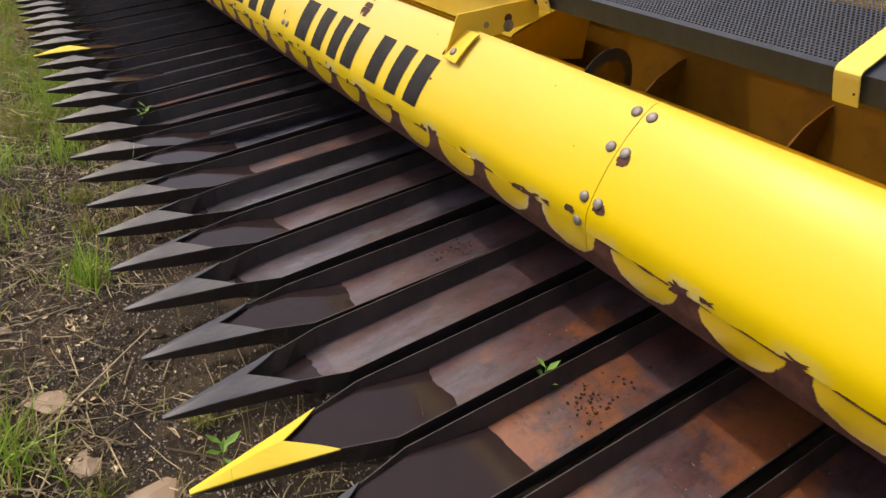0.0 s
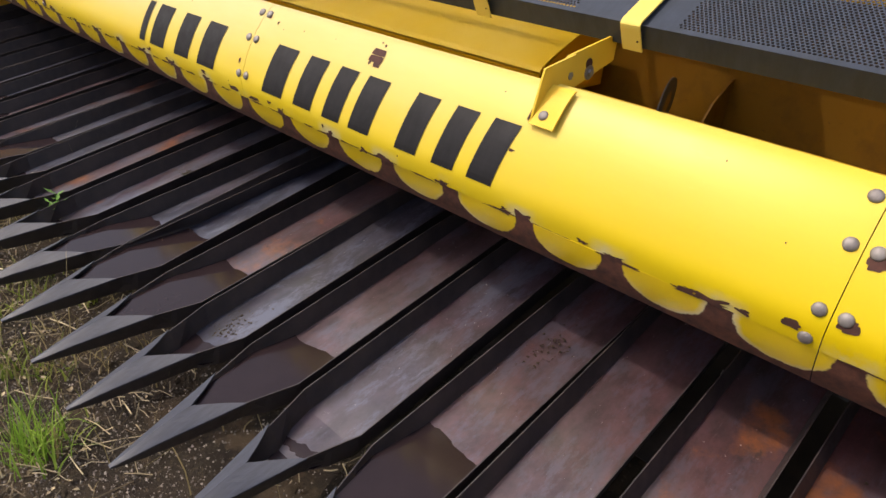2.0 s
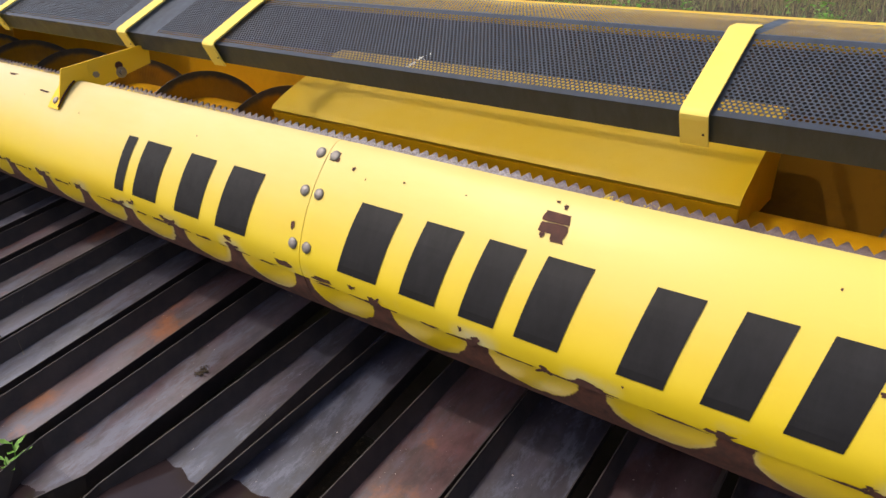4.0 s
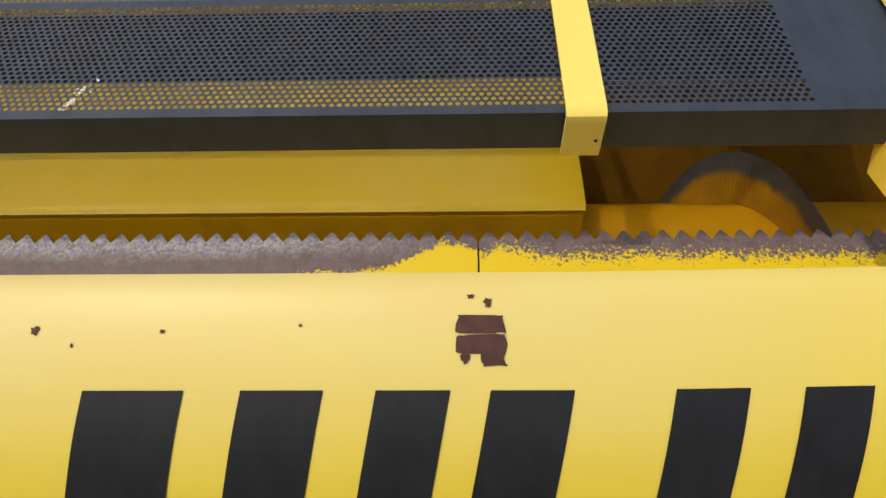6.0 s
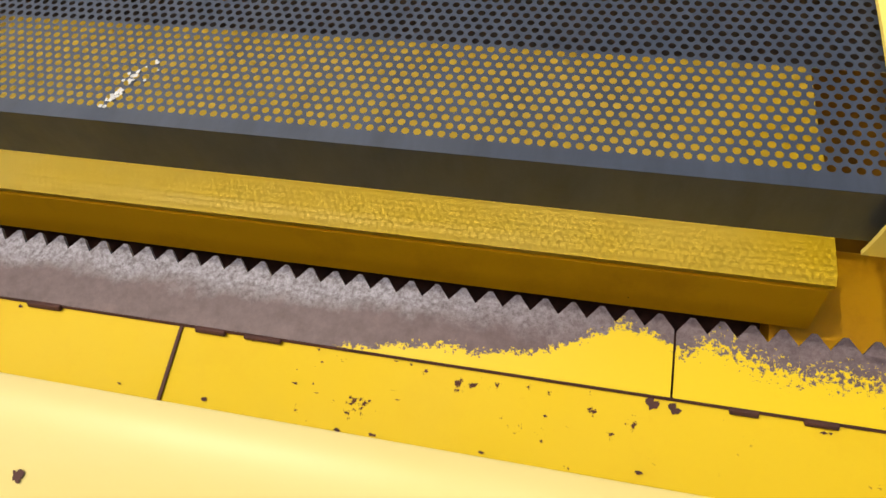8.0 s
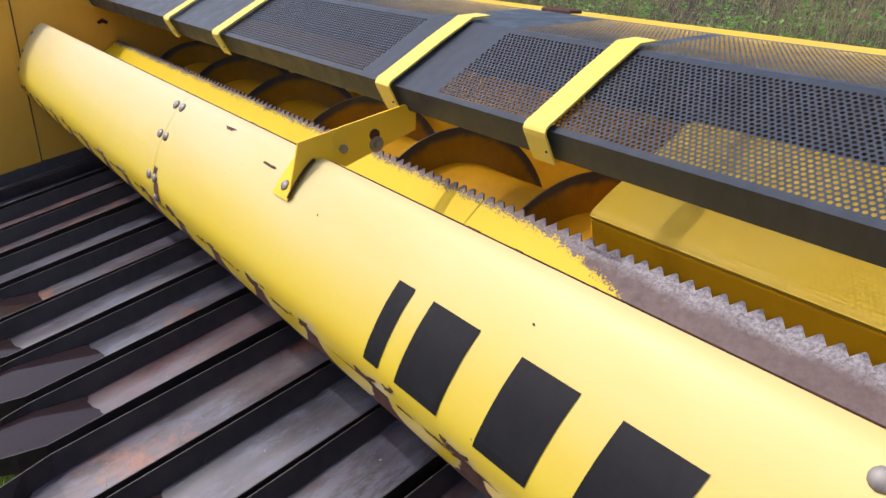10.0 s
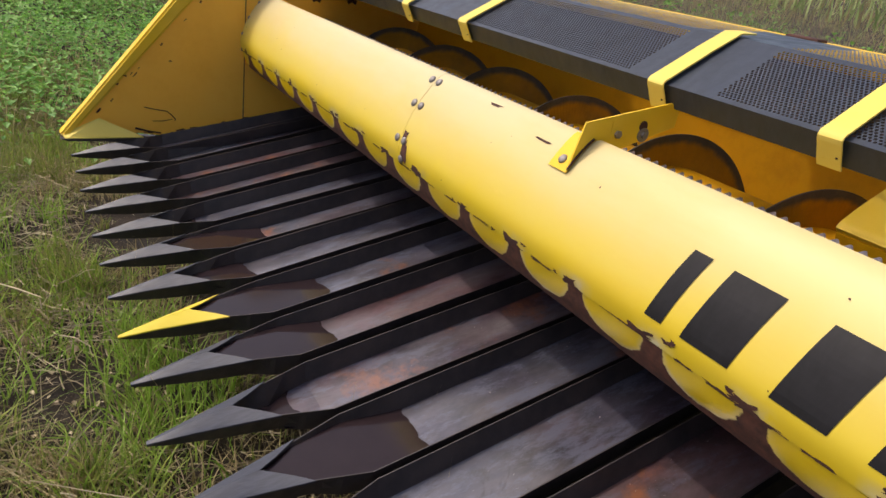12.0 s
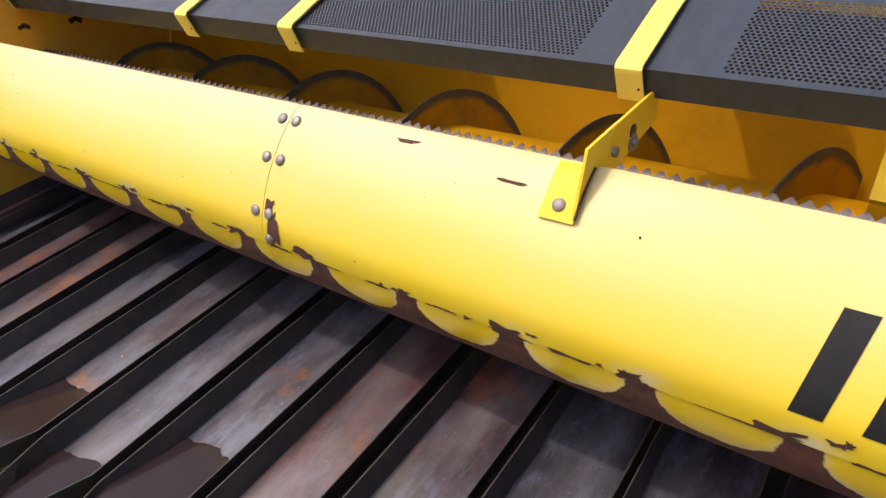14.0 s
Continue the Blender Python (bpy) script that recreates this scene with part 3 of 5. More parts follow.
SEAMS = [1.87, 0.081, MID, -3.456, END]
segments, skins = [], []
for k in range(4):
    x1, x0 = SEAMS[k] - 0.001, SEAMS[k + 1] + 0.001
    drum = thing("deflector_drum", "rounded yellow sheet-metal deflector with a rusty scalloped lower edge", "deflector", "deflector sections", (0, 0, 0))
    bm = bmesh.new()
    sheet(bm, SECTION[CREASE:], x0, x1, -0.003, 8)
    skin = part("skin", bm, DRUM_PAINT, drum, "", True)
    skins.append(skin)
    bm = bmesh.new()
    sheet(bm, [on_drum(s, -0.002) for s in ARC[: CREASE + 1]], x0, x1, -0.003, 1)
    part("fringe", bm, FRINGE, drum, "rusty lower fringe with yellow lobes", True)
    segments.append(drum)
    rnd = random.Random(k)
    for q in range(math.ceil(x0 / PITCH - 0.5), math.floor(x1 / PITCH - 0.5) + 1):
        x = (q + 0.5) * PITCH
        if not x0 + 0.05 < x < x1 - 0.05:
            continue
        w, h = rnd.uniform(0.024, 0.056), rnd.uniform(0.012, 0.027)
        chip(skin, x + rnd.uniform(-0.02, 0.02), ARC[CREASE] + 0.30 * h, w, h, 10 * k + q, jag=0.55)
        for r in range(rnd.randint(0, 2)):
            chip(skin, x + rnd.uniform(-0.07, 0.07), ARC[CREASE] + rnd.uniform(0.0, 0.03), rnd.uniform(0.008, 0.03), rnd.uniform(0.006, 0.014), 3 * q + r, jag=0.6)
    x = x0 + rnd.random() * 0.05
    while x < x1 - 0.12:
        w = rnd.uniform(0.04, 0.11)
        chip(skin, x + w / 2, ARC[CREASE] + 0.001, w, rnd.uniform(0.003, 0.007), int(x * 97), lift=0.0018, jag=0.5)
        x += w + rnd.uniform(0.01, 0.10)
    for q in range(8):
        chip(skin, rnd.uniform(x0, x1), ARC[CREASE] + rnd.uniform(0.03, 0.28), rnd.uniform(0.002, 0.0045), rnd.uniform(0.002, 0.005), 900 + 20 * k + q)

for k, x in ((0, 0.081), (1, MID), (2, -3.456)):
    for z in (0.85, 0.778, 0.670):
        s = arc_at_height(z)
        y, zz = on_drum(s, 0.001)
        way = Vector((0, *on_drum(s, 1.0))) - Vector((0, *on_drum(s, 0.0)))
        dome_bolt(skins[k + 1], (x - 0.021, y, zz), way)
        dome_bolt(skins[k], (x + 0.021, y, zz), way)

for k, x in ((1, 0.056), (2, -3.438)):
    s = arc_at_height(0.612)
    way = Vector((0, *on_drum(s, 1.0))) - Vector((0, *on_drum(s, 0.0)))
    dome_bolt(skins[k], (x, *on_drum(s, 0.001)), way)
# flaked paint round some of the bolts
for k, x, z, w, h in ((1, MID + 0.023, 0.848, 0.027, 0.024), (2, MID - 0.030, 0.706, 0.011, 0.016), (0, 0.081 + 0.026, 0.765, 0.030, 0.030), (0, 0.081 + 0.027, 0.662, 0.032, 0.026),
                      (2, -3.456 + 0.020, 0.684, 0.026, 0.030), (1, -0.625, 0.735, 0.014, 0.006), (1, MID + 0.058, 0.607, 0.050, 0.012), (2, MID - 0.055, 0.612, 0.050, 0.016), (1, 0.03, 0.626, 0.030, 0.016)):
    chip(skins[k], x, arc_at_height(z), w, h, int(1000 * z + 50 * w), lift=0.0011, jag=0.28)

for z in (0.60, 0.68, 0.76, 0.835):
    s = arc_at_height(z)
    y, zz = on_drum(s, 0.001)
    dome_bolt(skins[3], (END + 0.012, y, zz), Vector((0, *on_drum(s, 1.0))) - Vector((0, *on_drum(s, 0.0))), 0.009)

# letters of the maker's name, as plain bars
for x, w, seg in ((-2.415, 0.042, 2), (-2.328, 0.105, 2), (-2.142, 0.100, 2), (-1.979, 0.110, 2),
                  (-1.577, 0.105, 1), (-1.413, 0.085, 1), (-1.274, 0.076, 1), (-1.157, 0.085, 1), (-0.970, 0.075, 1), (-0.840, 0.070, 1), (-0.726, 0.075, 1)):
    letter_bar(skins[seg], x, w, 0.028)
# the rubbed patch above the writing
chip(skins[1], -1.139, arc_at_height(0.840), 0.050, 0.019, 61, jag=0.10, square=0.25)
chip(skins[1], -1.138, arc_at_height(0.824), 0.048, 0.019, 62, jag=0.12, square=0.25)
chip(skins[1], -1.126, arc_at_height(0.812), 0.027, 0.015, 66, jag=0.18, square=0.35)
chip(skins[1], -1.154, arc_at_height(0.813), 0.009, 0.009, 67, jag=0.4)
chip(skins[1], -1.131, arc_at_height(0.857), 0.008, 0.011, 68, jag=0.4)
chip(skins[1], -1.148, arc_at_height(0.862), 0.007, 0.004, 69, jag=0.5)
chip(skins[1], -1.605, arc_at_height(0.836), 0.008, 0.008, 70, jag=0.4)
chip(skins[1], -1.470, arc_at_height(0.835), 0.005, 0.004, 71, jag=0.4)
chip(skins[2], -2.90, arc_at_height(0.834), 0.055, 0.006, 63, jag=0.3)
chip(skins[2], -3.14, arc_at_height(0.857), 0.05, 0.008, 64, jag=0.3)
chip(skins[3 - 1], -3.425, arc_at_height(0.650), 0.036, 0.062, 65, jag=0.5)

# the drum leans back a little towards the right-hand end
for drum in segments[:2]:
    for child in drum.children_recursive:
        for v in child.data.vertices:
            v.co.y += 0.014 * min(1.0, max(0.0, (v.co.x + 1.0) / 0.5))

# ---- knife bar behind the drum ----
knife = thing("knife_bar", "serrated steel cutter bar behind the yellow drum", "cutter bar")
bm = bmesh.new()
sheet(bm, [(1.06, 0.635), (1.12, 0.680), (1.186, 0.731), (1.190, 0.734)], END + 0.01, 1.86, -0.004, 1)
lip = part("lip", bm, PAINT_LIP, knife, "yellow platform lip with rust specks")


def lip_chip(x, t, w, h, seed):
    """A ragged rust mark on the lip, t of the way up its slope."""
    verts, n = [], 14
    for q in range(n):
        a = 2 * math.pi * q / n
        k = 1 + 0.9 * noise.noise((math.cos(a) * 1.9 + seed, math.sin(a) * 1.9, seed * 1.7))
        u = t + 0.5 * h * k * math.sin(a) / 0.158
        verts.append((x + 0.5 * w * k * math.cos(a), 1.06 + 0.126 * u, 0.635 + 0.096 * u + 0.0016))
    obj("rust_chip", mesh_from("rust_chip", verts, [tuple(range(n))], RUSTY), lip, "rust where paint has flaked")


chip_rnd = random.Random(12)
for q in range(46):
    t = chip_rnd.choice((0.10, 0.16, 0.5, 0.8, 0.95)) + chip_rnd.uniform(-0.04, 0.04)
    lip_chip(chip_rnd.uniform(-3.0, 0.3), t, chip_rnd.uniform(0.002, 0.009), chip_rnd.uniform(0.0015, 0.004), 100 + q)
for q in range(26):
    t = chip_rnd.choice((0.08, 0.12, 0.20, 0.70, 0.86, 0.94)) + chip_rnd.uniform(-0.05, 0.05)
    lip_chip(chip_rnd.uniform(-1.59, -1.36), t, chip_rnd.uniform(0.0015, 0.006), chip_rnd.uniform(0.001, 0.003), 300 + q)
for x, t, w, h in ((-1.150, 0.97, 0.014, 0.012), (-1.128, 0.95, 0.010, 0.010), (-1.262, 0.22, 0.009, 0.011), (-1.262, 0.30, 0.006, 0.006), (-2.700, 0.93, 0.022, 0.012), (-2.640, 0.93, 0.026, 0.013)):
    lip_chip(x, t, w, h, int(-x * 1000))
TOOTH = 0.0296


def knife_plate(x0, x1):
    """A plate with a saw edge along its rear top."""
    a, b = Vector((1.186, 0.737)), Vector((1.240, 0.781))
    d = (b - a).normalized()
    nor = Vector((-d.y, d.x))
    n = max(1, round((x1 - x0) / TOOTH))
    low, top = [], []
    for q in range(n + 1):
        x = x0 + (x1 - x0) * q / n
        low.append((x, a))
        top.append((x, b))
        if q < n:
            for f, h in ((0.22, 0.008), (0.42, 0.0155), (0.58, 0.0155), (0.78, 0.008)):
                top.append((x + f * (x1 - x0) / n, b + d * h))
    verts, faces = [], []
    m = len(top)
    for lift in (0.0, -0.005):
        for x, p in top:
            verts.append((x, *(p + nor * lift)))
        for x, _ in top:
            verts.append((x, *(a + nor * lift)))
    for base, flip in ((0, 1), (2 * m, -1)):
        for q in range(m - 1):
            f = (base + m + q, base + m + q + 1, base + q + 1, base + q)
            faces.append(f[::flip])
    for q in range(m - 1):
        faces.append((q, q + 1, 2 * m + q + 1, 2 * m + q))
        faces.append((3 * m + q, 3 * m + q + 1, m + q + 1, m + q))
    return mesh_from("serrated_plate", verts, faces, KNIFE)


JOINTS = [1.86, 1.75, 0.31, -1.132, -2.60, -3.36, -4.45, END + 0.01]
for a, b in zip(JOINTS, JOINTS[1:]):
    obj("serrated_plate", knife_plate(b + 0.0015, a - 0.0015), knife, "bare serrated steel with paint remnants")
weld_rnd = random.Random(31)
for x in np.arange(-4.9, 1.8, 0.115):
    if weld_rnd.random() < 0.35:
        continue
    x += weld_rnd.uniform(-0.04, 0.04)
    h = weld_rnd.uniform(0.001, 0.003)
    bm = bmesh.new()
    box(bm, (x, 1.181, 0.7325 - h), (x + weld_rnd.uniform(0.010, 0.045), 1.188, 0.735 + h), 0.0015)
    part("weld", bm, RUSTY, knife, "rusty stitch weld")

bm = bmesh.new()
box(bm, (END + 0.02, 1.1855, 0.733), (1.85, 1.1880, 0.7358))
part("seam", bm, RUSTY, knife, "rusty seam line")
for x in (-1.677,):
    bm = bmesh.new()
    prism(bm, [(1.07, 0.6435), (1.187, 0.7325), (1.187, 0.7345), (1.07, 0.6455)], x, x + 0.004)
    part("crack", bm, RUSTY, knife, "rusty crack across the lip")

# ---- auger ----
AUG_Y, AUG_Z, TUBE_R, FLIGHT_R = 1.52, 0.578, 0.142, 0.243
auger = thing("auger", "yellow feed auger with worn grey flight edges", "auger")
# middle length is thinner and dark, standing for shade under the cover
for x0, x1, r, material, label in ((END + 0.02, -2.40, TUBE_R, PAINT_IN, "orange-yellow auger tube"), (-2.40, -0.985, 0.10, RUSTY, "narrow auger shaft, darkened for shade under the cover"), (-0.985, 1.84, TUBE_R, PAINT_IN, "orange-yellow auger tube")):
    bm = bmesh.new()
    bmesh.ops.create_cone(bm, cap_ends=True, segments=48, radius1=r, radius2=r, depth=x1 - x0, matrix=Matrix.Translation(((x0 + x1) / 2, AUG_Y, AUG_Z)) @ Matrix.Rotation(math.pi / 2, 4, "Y"))
    part("tube", bm, material, auger, label, True)


def flight_mat():
    k = Mat("worn_flight", 0.45)
    x, y, z = k.split()
    r = k.maths("SQRT", k.maths("ADD", k.maths("POWER", k.maths("SUBTRACT", y, AUG_Y), 2.0), k.maths("POWER", k.maths("SUBTRACT", z, AUG_Z), 2.0)))
    wide = k.ramp(k.maths("DIVIDE", k.maths("ADD", x, 6.0), 8.0), (0.50, 0.012), (0.56, 0.026))
    m = k.ramp(k.maths("ADD", k.maths("ADD", r, wide), k.maths("MULTIPLY", k.noise(20, 5), 0.03)), (0.236, 0.0), (0.252, 1.0))
    k.colour(k.mix(m, k.mix(k.ramp(k.noise(14, 5, 0.6), (0.35, 0.0), (0.7, 1.0)), (0.54, 0.26, 0.008), (0.34, 0.17, 0.012)), k.mix(k.noise(30, 5), (0.040, 0.036, 0.034), (0.12, 0.118, 0.112))))
    return k.m


FLIGHT = flight_mat()


def flighting(x0, x1, pitch, hand, phase):
    n = int(abs(x1 - x0) / pitch * 120)
    verts, faces = [], []
    for q in range(n + 1):
        x = x0 + (x1 - x0) * q / n
        a = phase + hand * 2 * math.pi * (x - x0) / pitch
        for r, dx in ((TUBE_R - 0.005, -0.003), (FLIGHT_R, -0.002), (FLIGHT_R, 0.002), (TUBE_R - 0.005, 0.003)):
            verts.append((x + dx, AUG_Y + r * math.sin(a), AUG_Z + r * math.cos(a)))
    for q in range(n):
        for k in range(3):
            faces.append((4 * q + k, 4 * q + k + 1, 4 * q + k + 5, 4 * q + k + 4))
    return mesh_from("flighting", verts, faces, FLIGHT, False)


obj("flighting", flighting(-2.45, END + 0.05, 0.468, 1, 0.94), auger, "yellow helical flight with grey worn rim")
obj("flighting", flighting(-0.93, -0.44, 0.468, -1, 4.363), auger, "yellow helical flight with grey worn rim")

# ---- trough, back wall and rear beam ----
frame_body = thing("header_frame", "yellow sheet-steel trough and back wall of the header", "header frame")
# trough floor takes the dark rust colour to stand for shade in the gap
bm = bmesh.new()
arc = [(AUG_Y + 0.28 * math.sin(a), AUG_Z - 0.28 * math.cos(a)) for a in np.linspace(-0.9, 1.5, 14)]
sheet(bm, [(1.186, 0.722), (1.215, 0.62)] + arc[:9], END + 0.005, 1.865, -0.004, 1)
part("trough_floor", bm, RUSTY, frame_body, "trough floor, rust-dark for the shade in the gap", True)
bm = bmesh.new()
sheet(bm, arc[8:] + [(1.82, 0.80), (1.82, 0.90)], END + 0.005, -1.20, -0.004, 1)
part("back_wall", bm, PAINT_IN, frame_body, "deep yellow back wall", True)
# right part of the wall: shade put into its darker paint
bm = bmesh.new()
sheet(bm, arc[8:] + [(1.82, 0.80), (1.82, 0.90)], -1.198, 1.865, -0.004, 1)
part("back_wall", bm, PAINT_IN_SHADE, frame_body, "yellow back wall with rust flecks, browned for shade", True)
# upper strip in a darker grey-brown than the wall below
bm = bmesh.new()
sheet(bm, [(1.82, 0.902), (1.82, 1.075)], END + 0.005, 1.865, -0.004, 1)
part("upper_wall", bm, WALL_GREY, frame_body, "grey-brown upper edge of the back wall with rust flecks")
bm = bmesh.new()
box(bm, (END, 1.685, 1.07), (1.87, 1.80, 1.133), 0.008)
part("rear_beam", bm, PAINT_WORN, frame_body, "yellow rear beam")

for x in (-0.545, -0.005, 0.535, 1.075):
    bm = bmesh.new()
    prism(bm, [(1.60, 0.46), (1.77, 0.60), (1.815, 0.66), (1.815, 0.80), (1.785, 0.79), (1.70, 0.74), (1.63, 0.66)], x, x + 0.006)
    part("rib", bm, PAINT_IN_SHADE, frame_body, "yellow stiffening rib on the back wall")
# added wall, out of sight, keeps sky light off the soil under the pans
bm = bmesh.new()
box(bm, (END + 0.02, 1.225, -0.20), (1.85, 1.30, 0.30), 0.01)
part("under_wall", bm, PAN_DARK, frame_body, "unseen dark wall added to block sky light under the trough")

for x0, x1 in ((-4.05, -3.94), (-2.90, -2.80)):
    bm = bmesh.new()
    box(bm, (x0, 1.69, 1.130), (x1, 1.74, 1.141), 0.004)
    part("hinge", bm, RUSTY, frame_body, "rusty hinge on the beam")

cover = thing("auger_cover", "long yellow box-shaped cover over the auger centre", "cover")
bm = bmesh.new()
sheet(bm, curve_through([(1.374, 0.770), (1.366, 0.776), (1.368, 0.785), (1.379, 0.794), (1.43, 0.823), (1.515, 0.862), (1.60, 0.896), (1.66, 0.925), (1.71, 0.935), (1.74, 0.90)], 34), -2.412, -0.947, -0.004, 1)
part("top_plate", bm, PAINT, cover, "yellow folded top plate", True)
bm = bmesh.new()
sheet(bm, [(1.375, 0.769), (1.385, 0.735), (1.395, 0.699), (1.42, 0.694)], -2.409, -0.950, -0.004, 1)
part("front_plate", bm, PAINT_IN, cover, "yellow front plate")
for x in (-2.411, -0.953):
    bm = bmesh.new()
    prism(bm, [(1.378, 0.772), (1.384, 0.789), (1.515, 0.857), (1.60, 0.891), (1.66, 0.920), (1.71, 0.929), (1.73, 0.90), (1.73, 0.70), (1.43, 0.70), (1.398, 0.703)], x, x + 0.005)
    part("end_plate", bm, PAINT_IN, cover)

# ---- perforated black guards ----
FOLD_F, FOLD_R, REAR = (1.132, 1.003), (1.345, 1.124), (1.665, 1.135)
HOLE, STEP = 0.0034, 0.0100


def perforated(verts, faces, a, b, x0, x1, clear):
    """A sheet from the line a to b (y, z), between x0 and x1, with staggered round holes where clear(x) allows."""
    a, b = Vector(a), Vector(b)
    d = (b - a).normalized()
    long = (b - a).length
    rows = int((long - 0.022) / (STEP * 0.866))
    margin = (long - rows * STEP * 0.866) / 2

    def quad(u0, u1, v0, v1):
        k = len(verts)
        for u, v in ((u0, v0), (u1, v0), (u1, v1), (u0, v1)):
            verts.append((u, *(a + d * v)))
        faces.append((k, k + 1, k + 2, k + 3))

    quad(x0, x1, 0, margin)
    quad(x0, x1, long - margin, long)
    h = STEP * 0.866
    for r in range(rows):
        v0 = margin + r * h
        u = x0 + 0.014 + (r % 2) * STEP / 2
        start = None
        left = x0
        while u + STEP <= x1 - 0.010:
            if clear(u + STEP / 2):
                if start is None:
                    quad(left, u, v0, v0 + h)
                    start = u
                cu, cv = u + STEP / 2, v0 + h / 2
                k = len(verts)
                ring = []
                for q in range(8):
                    an = math.pi / 8 + q * math.pi / 4
                    ring.append((cu + HOLE * math.cos(an), cv + HOLE * math.sin(an)))
                hs, hh = STEP / 2, h / 2
                outer = [(hs, 0.414 * hh), (0.414 * hs, hh), (-0.414 * hs, hh), (-hs, 0.414 * hh), (-hs, -0.414 * hh), (-0.414 * hs, -hh), (0.414 * hs, -hh), (hs, -0.414 * hh)]
                for p in ring:
                    verts.append((p[0], *(a + d * p[1])))
                for p in outer:
                    verts.append((cu + p[0], *(a + d * (cv + p[1]))))
                for q in range(8):
                    faces.append((k + q, k + 8 + q, k + 8 + (q + 1) % 8, k + (q + 1) % 8))
                for q, (sx, sy) in ((0, (1, 1)), (2, (-1, 1)), (4, (-1, -1)), (6, (1, -1))):
                    verts.append((cu + sx * hs, *(a + d * (cv + sy * hh))))
                    faces.append((k + 8 + q, len(verts) - 1, k + 8 + q + 1))
                left = u + STEP
            elif start is not None:
                quad(left, x1, v0, v0 + h)
                start = left = None
                break
            u += STEP
        if start is not None:
            quad(left, x1, v0, v0 + h)
        elif left == x0:
            quad(x0, x1, v0, v0 + h)


def guard(x0, x1, clear, label):
    g = thing("auger_guard", label, "guard", "guard panels over the auger")
    bm = bmesh.new()
    sheet(bm, [(1.172, 0.954), (1.160, 0.950), FOLD_F], x0, x1, -0.002, 1)
    part("front_flange", bm, BLACK, g, "matt black folded front edge")
    for name, a, b in (("sloping_mesh", FOLD_F, FOLD_R), ("top_mesh", FOLD_R, REAR)):
        verts, faces = [], []
        perforated(verts, faces, a, b, x0, x1, clear)
        obj(name, mesh_from(name, verts, faces, BLACK), g, "black perforated sheet")
    return g


GUARDS = [(-5.246, -4.11, lambda x: False), (-4.11, -3.69, lambda x: False), (-3.69, -2.81, lambda x: x < -2.93), (-2.81, -2.37, lambda x: x > -2.66),
          (-2.37, -0.99, lambda x: True), (-0.99, -0.55, lambda x: x < -0.72), (-0.55, 0.355, lambda x: x > -0.45), (0.355, 0.775, lambda x: False), (0.775, 1.86, lambda x: False)]
for x0, x1, clear in GUARDS:
    guard(x0, x1, clear, "black perforated sheet-metal guard on the header")

# ---- yellow straps over the guard joints ----
def strap(x, w=0.05):
    s = thing("guard_strap", "flat yellow steel strap folded over the black guard", "strap", "straps over the guard")
    bm = bmesh.new()
    line = curve_through([(1.155, 0.944), (1.146, 0.957), (1.131, 0.983), (1.121, 1.000), (1.124, 1.009), (1.14, 1.018), (1.17, 1.035)], 22) + [(1.26, 1.086), (1.345, 1.131), (1.40, 1.134)]
    sheet(bm, line, x, x + w, 0.004, 1)
    band = part("band", bm, PAINT_PALE, s, "", True)
    bm = bmesh.new()
    bmesh.ops.create_cone(bm, cap_ends=True, segments=8, radius1=0.003, radius2=0.002, depth=0.004, matrix=Matrix.Translation((x + w - 0.008, 1.136, 0.966)) @ Matrix.Rotation(1.9, 4, "X"))
    part("rivet", bm, RUSTY, band, "rusty rivet head")


strap(-5.20, 0.032)
for x in (-4.134, -3.713, -2.834, -2.391, -1.029, -0.572, 0.32, 0.745):
    strap(x)

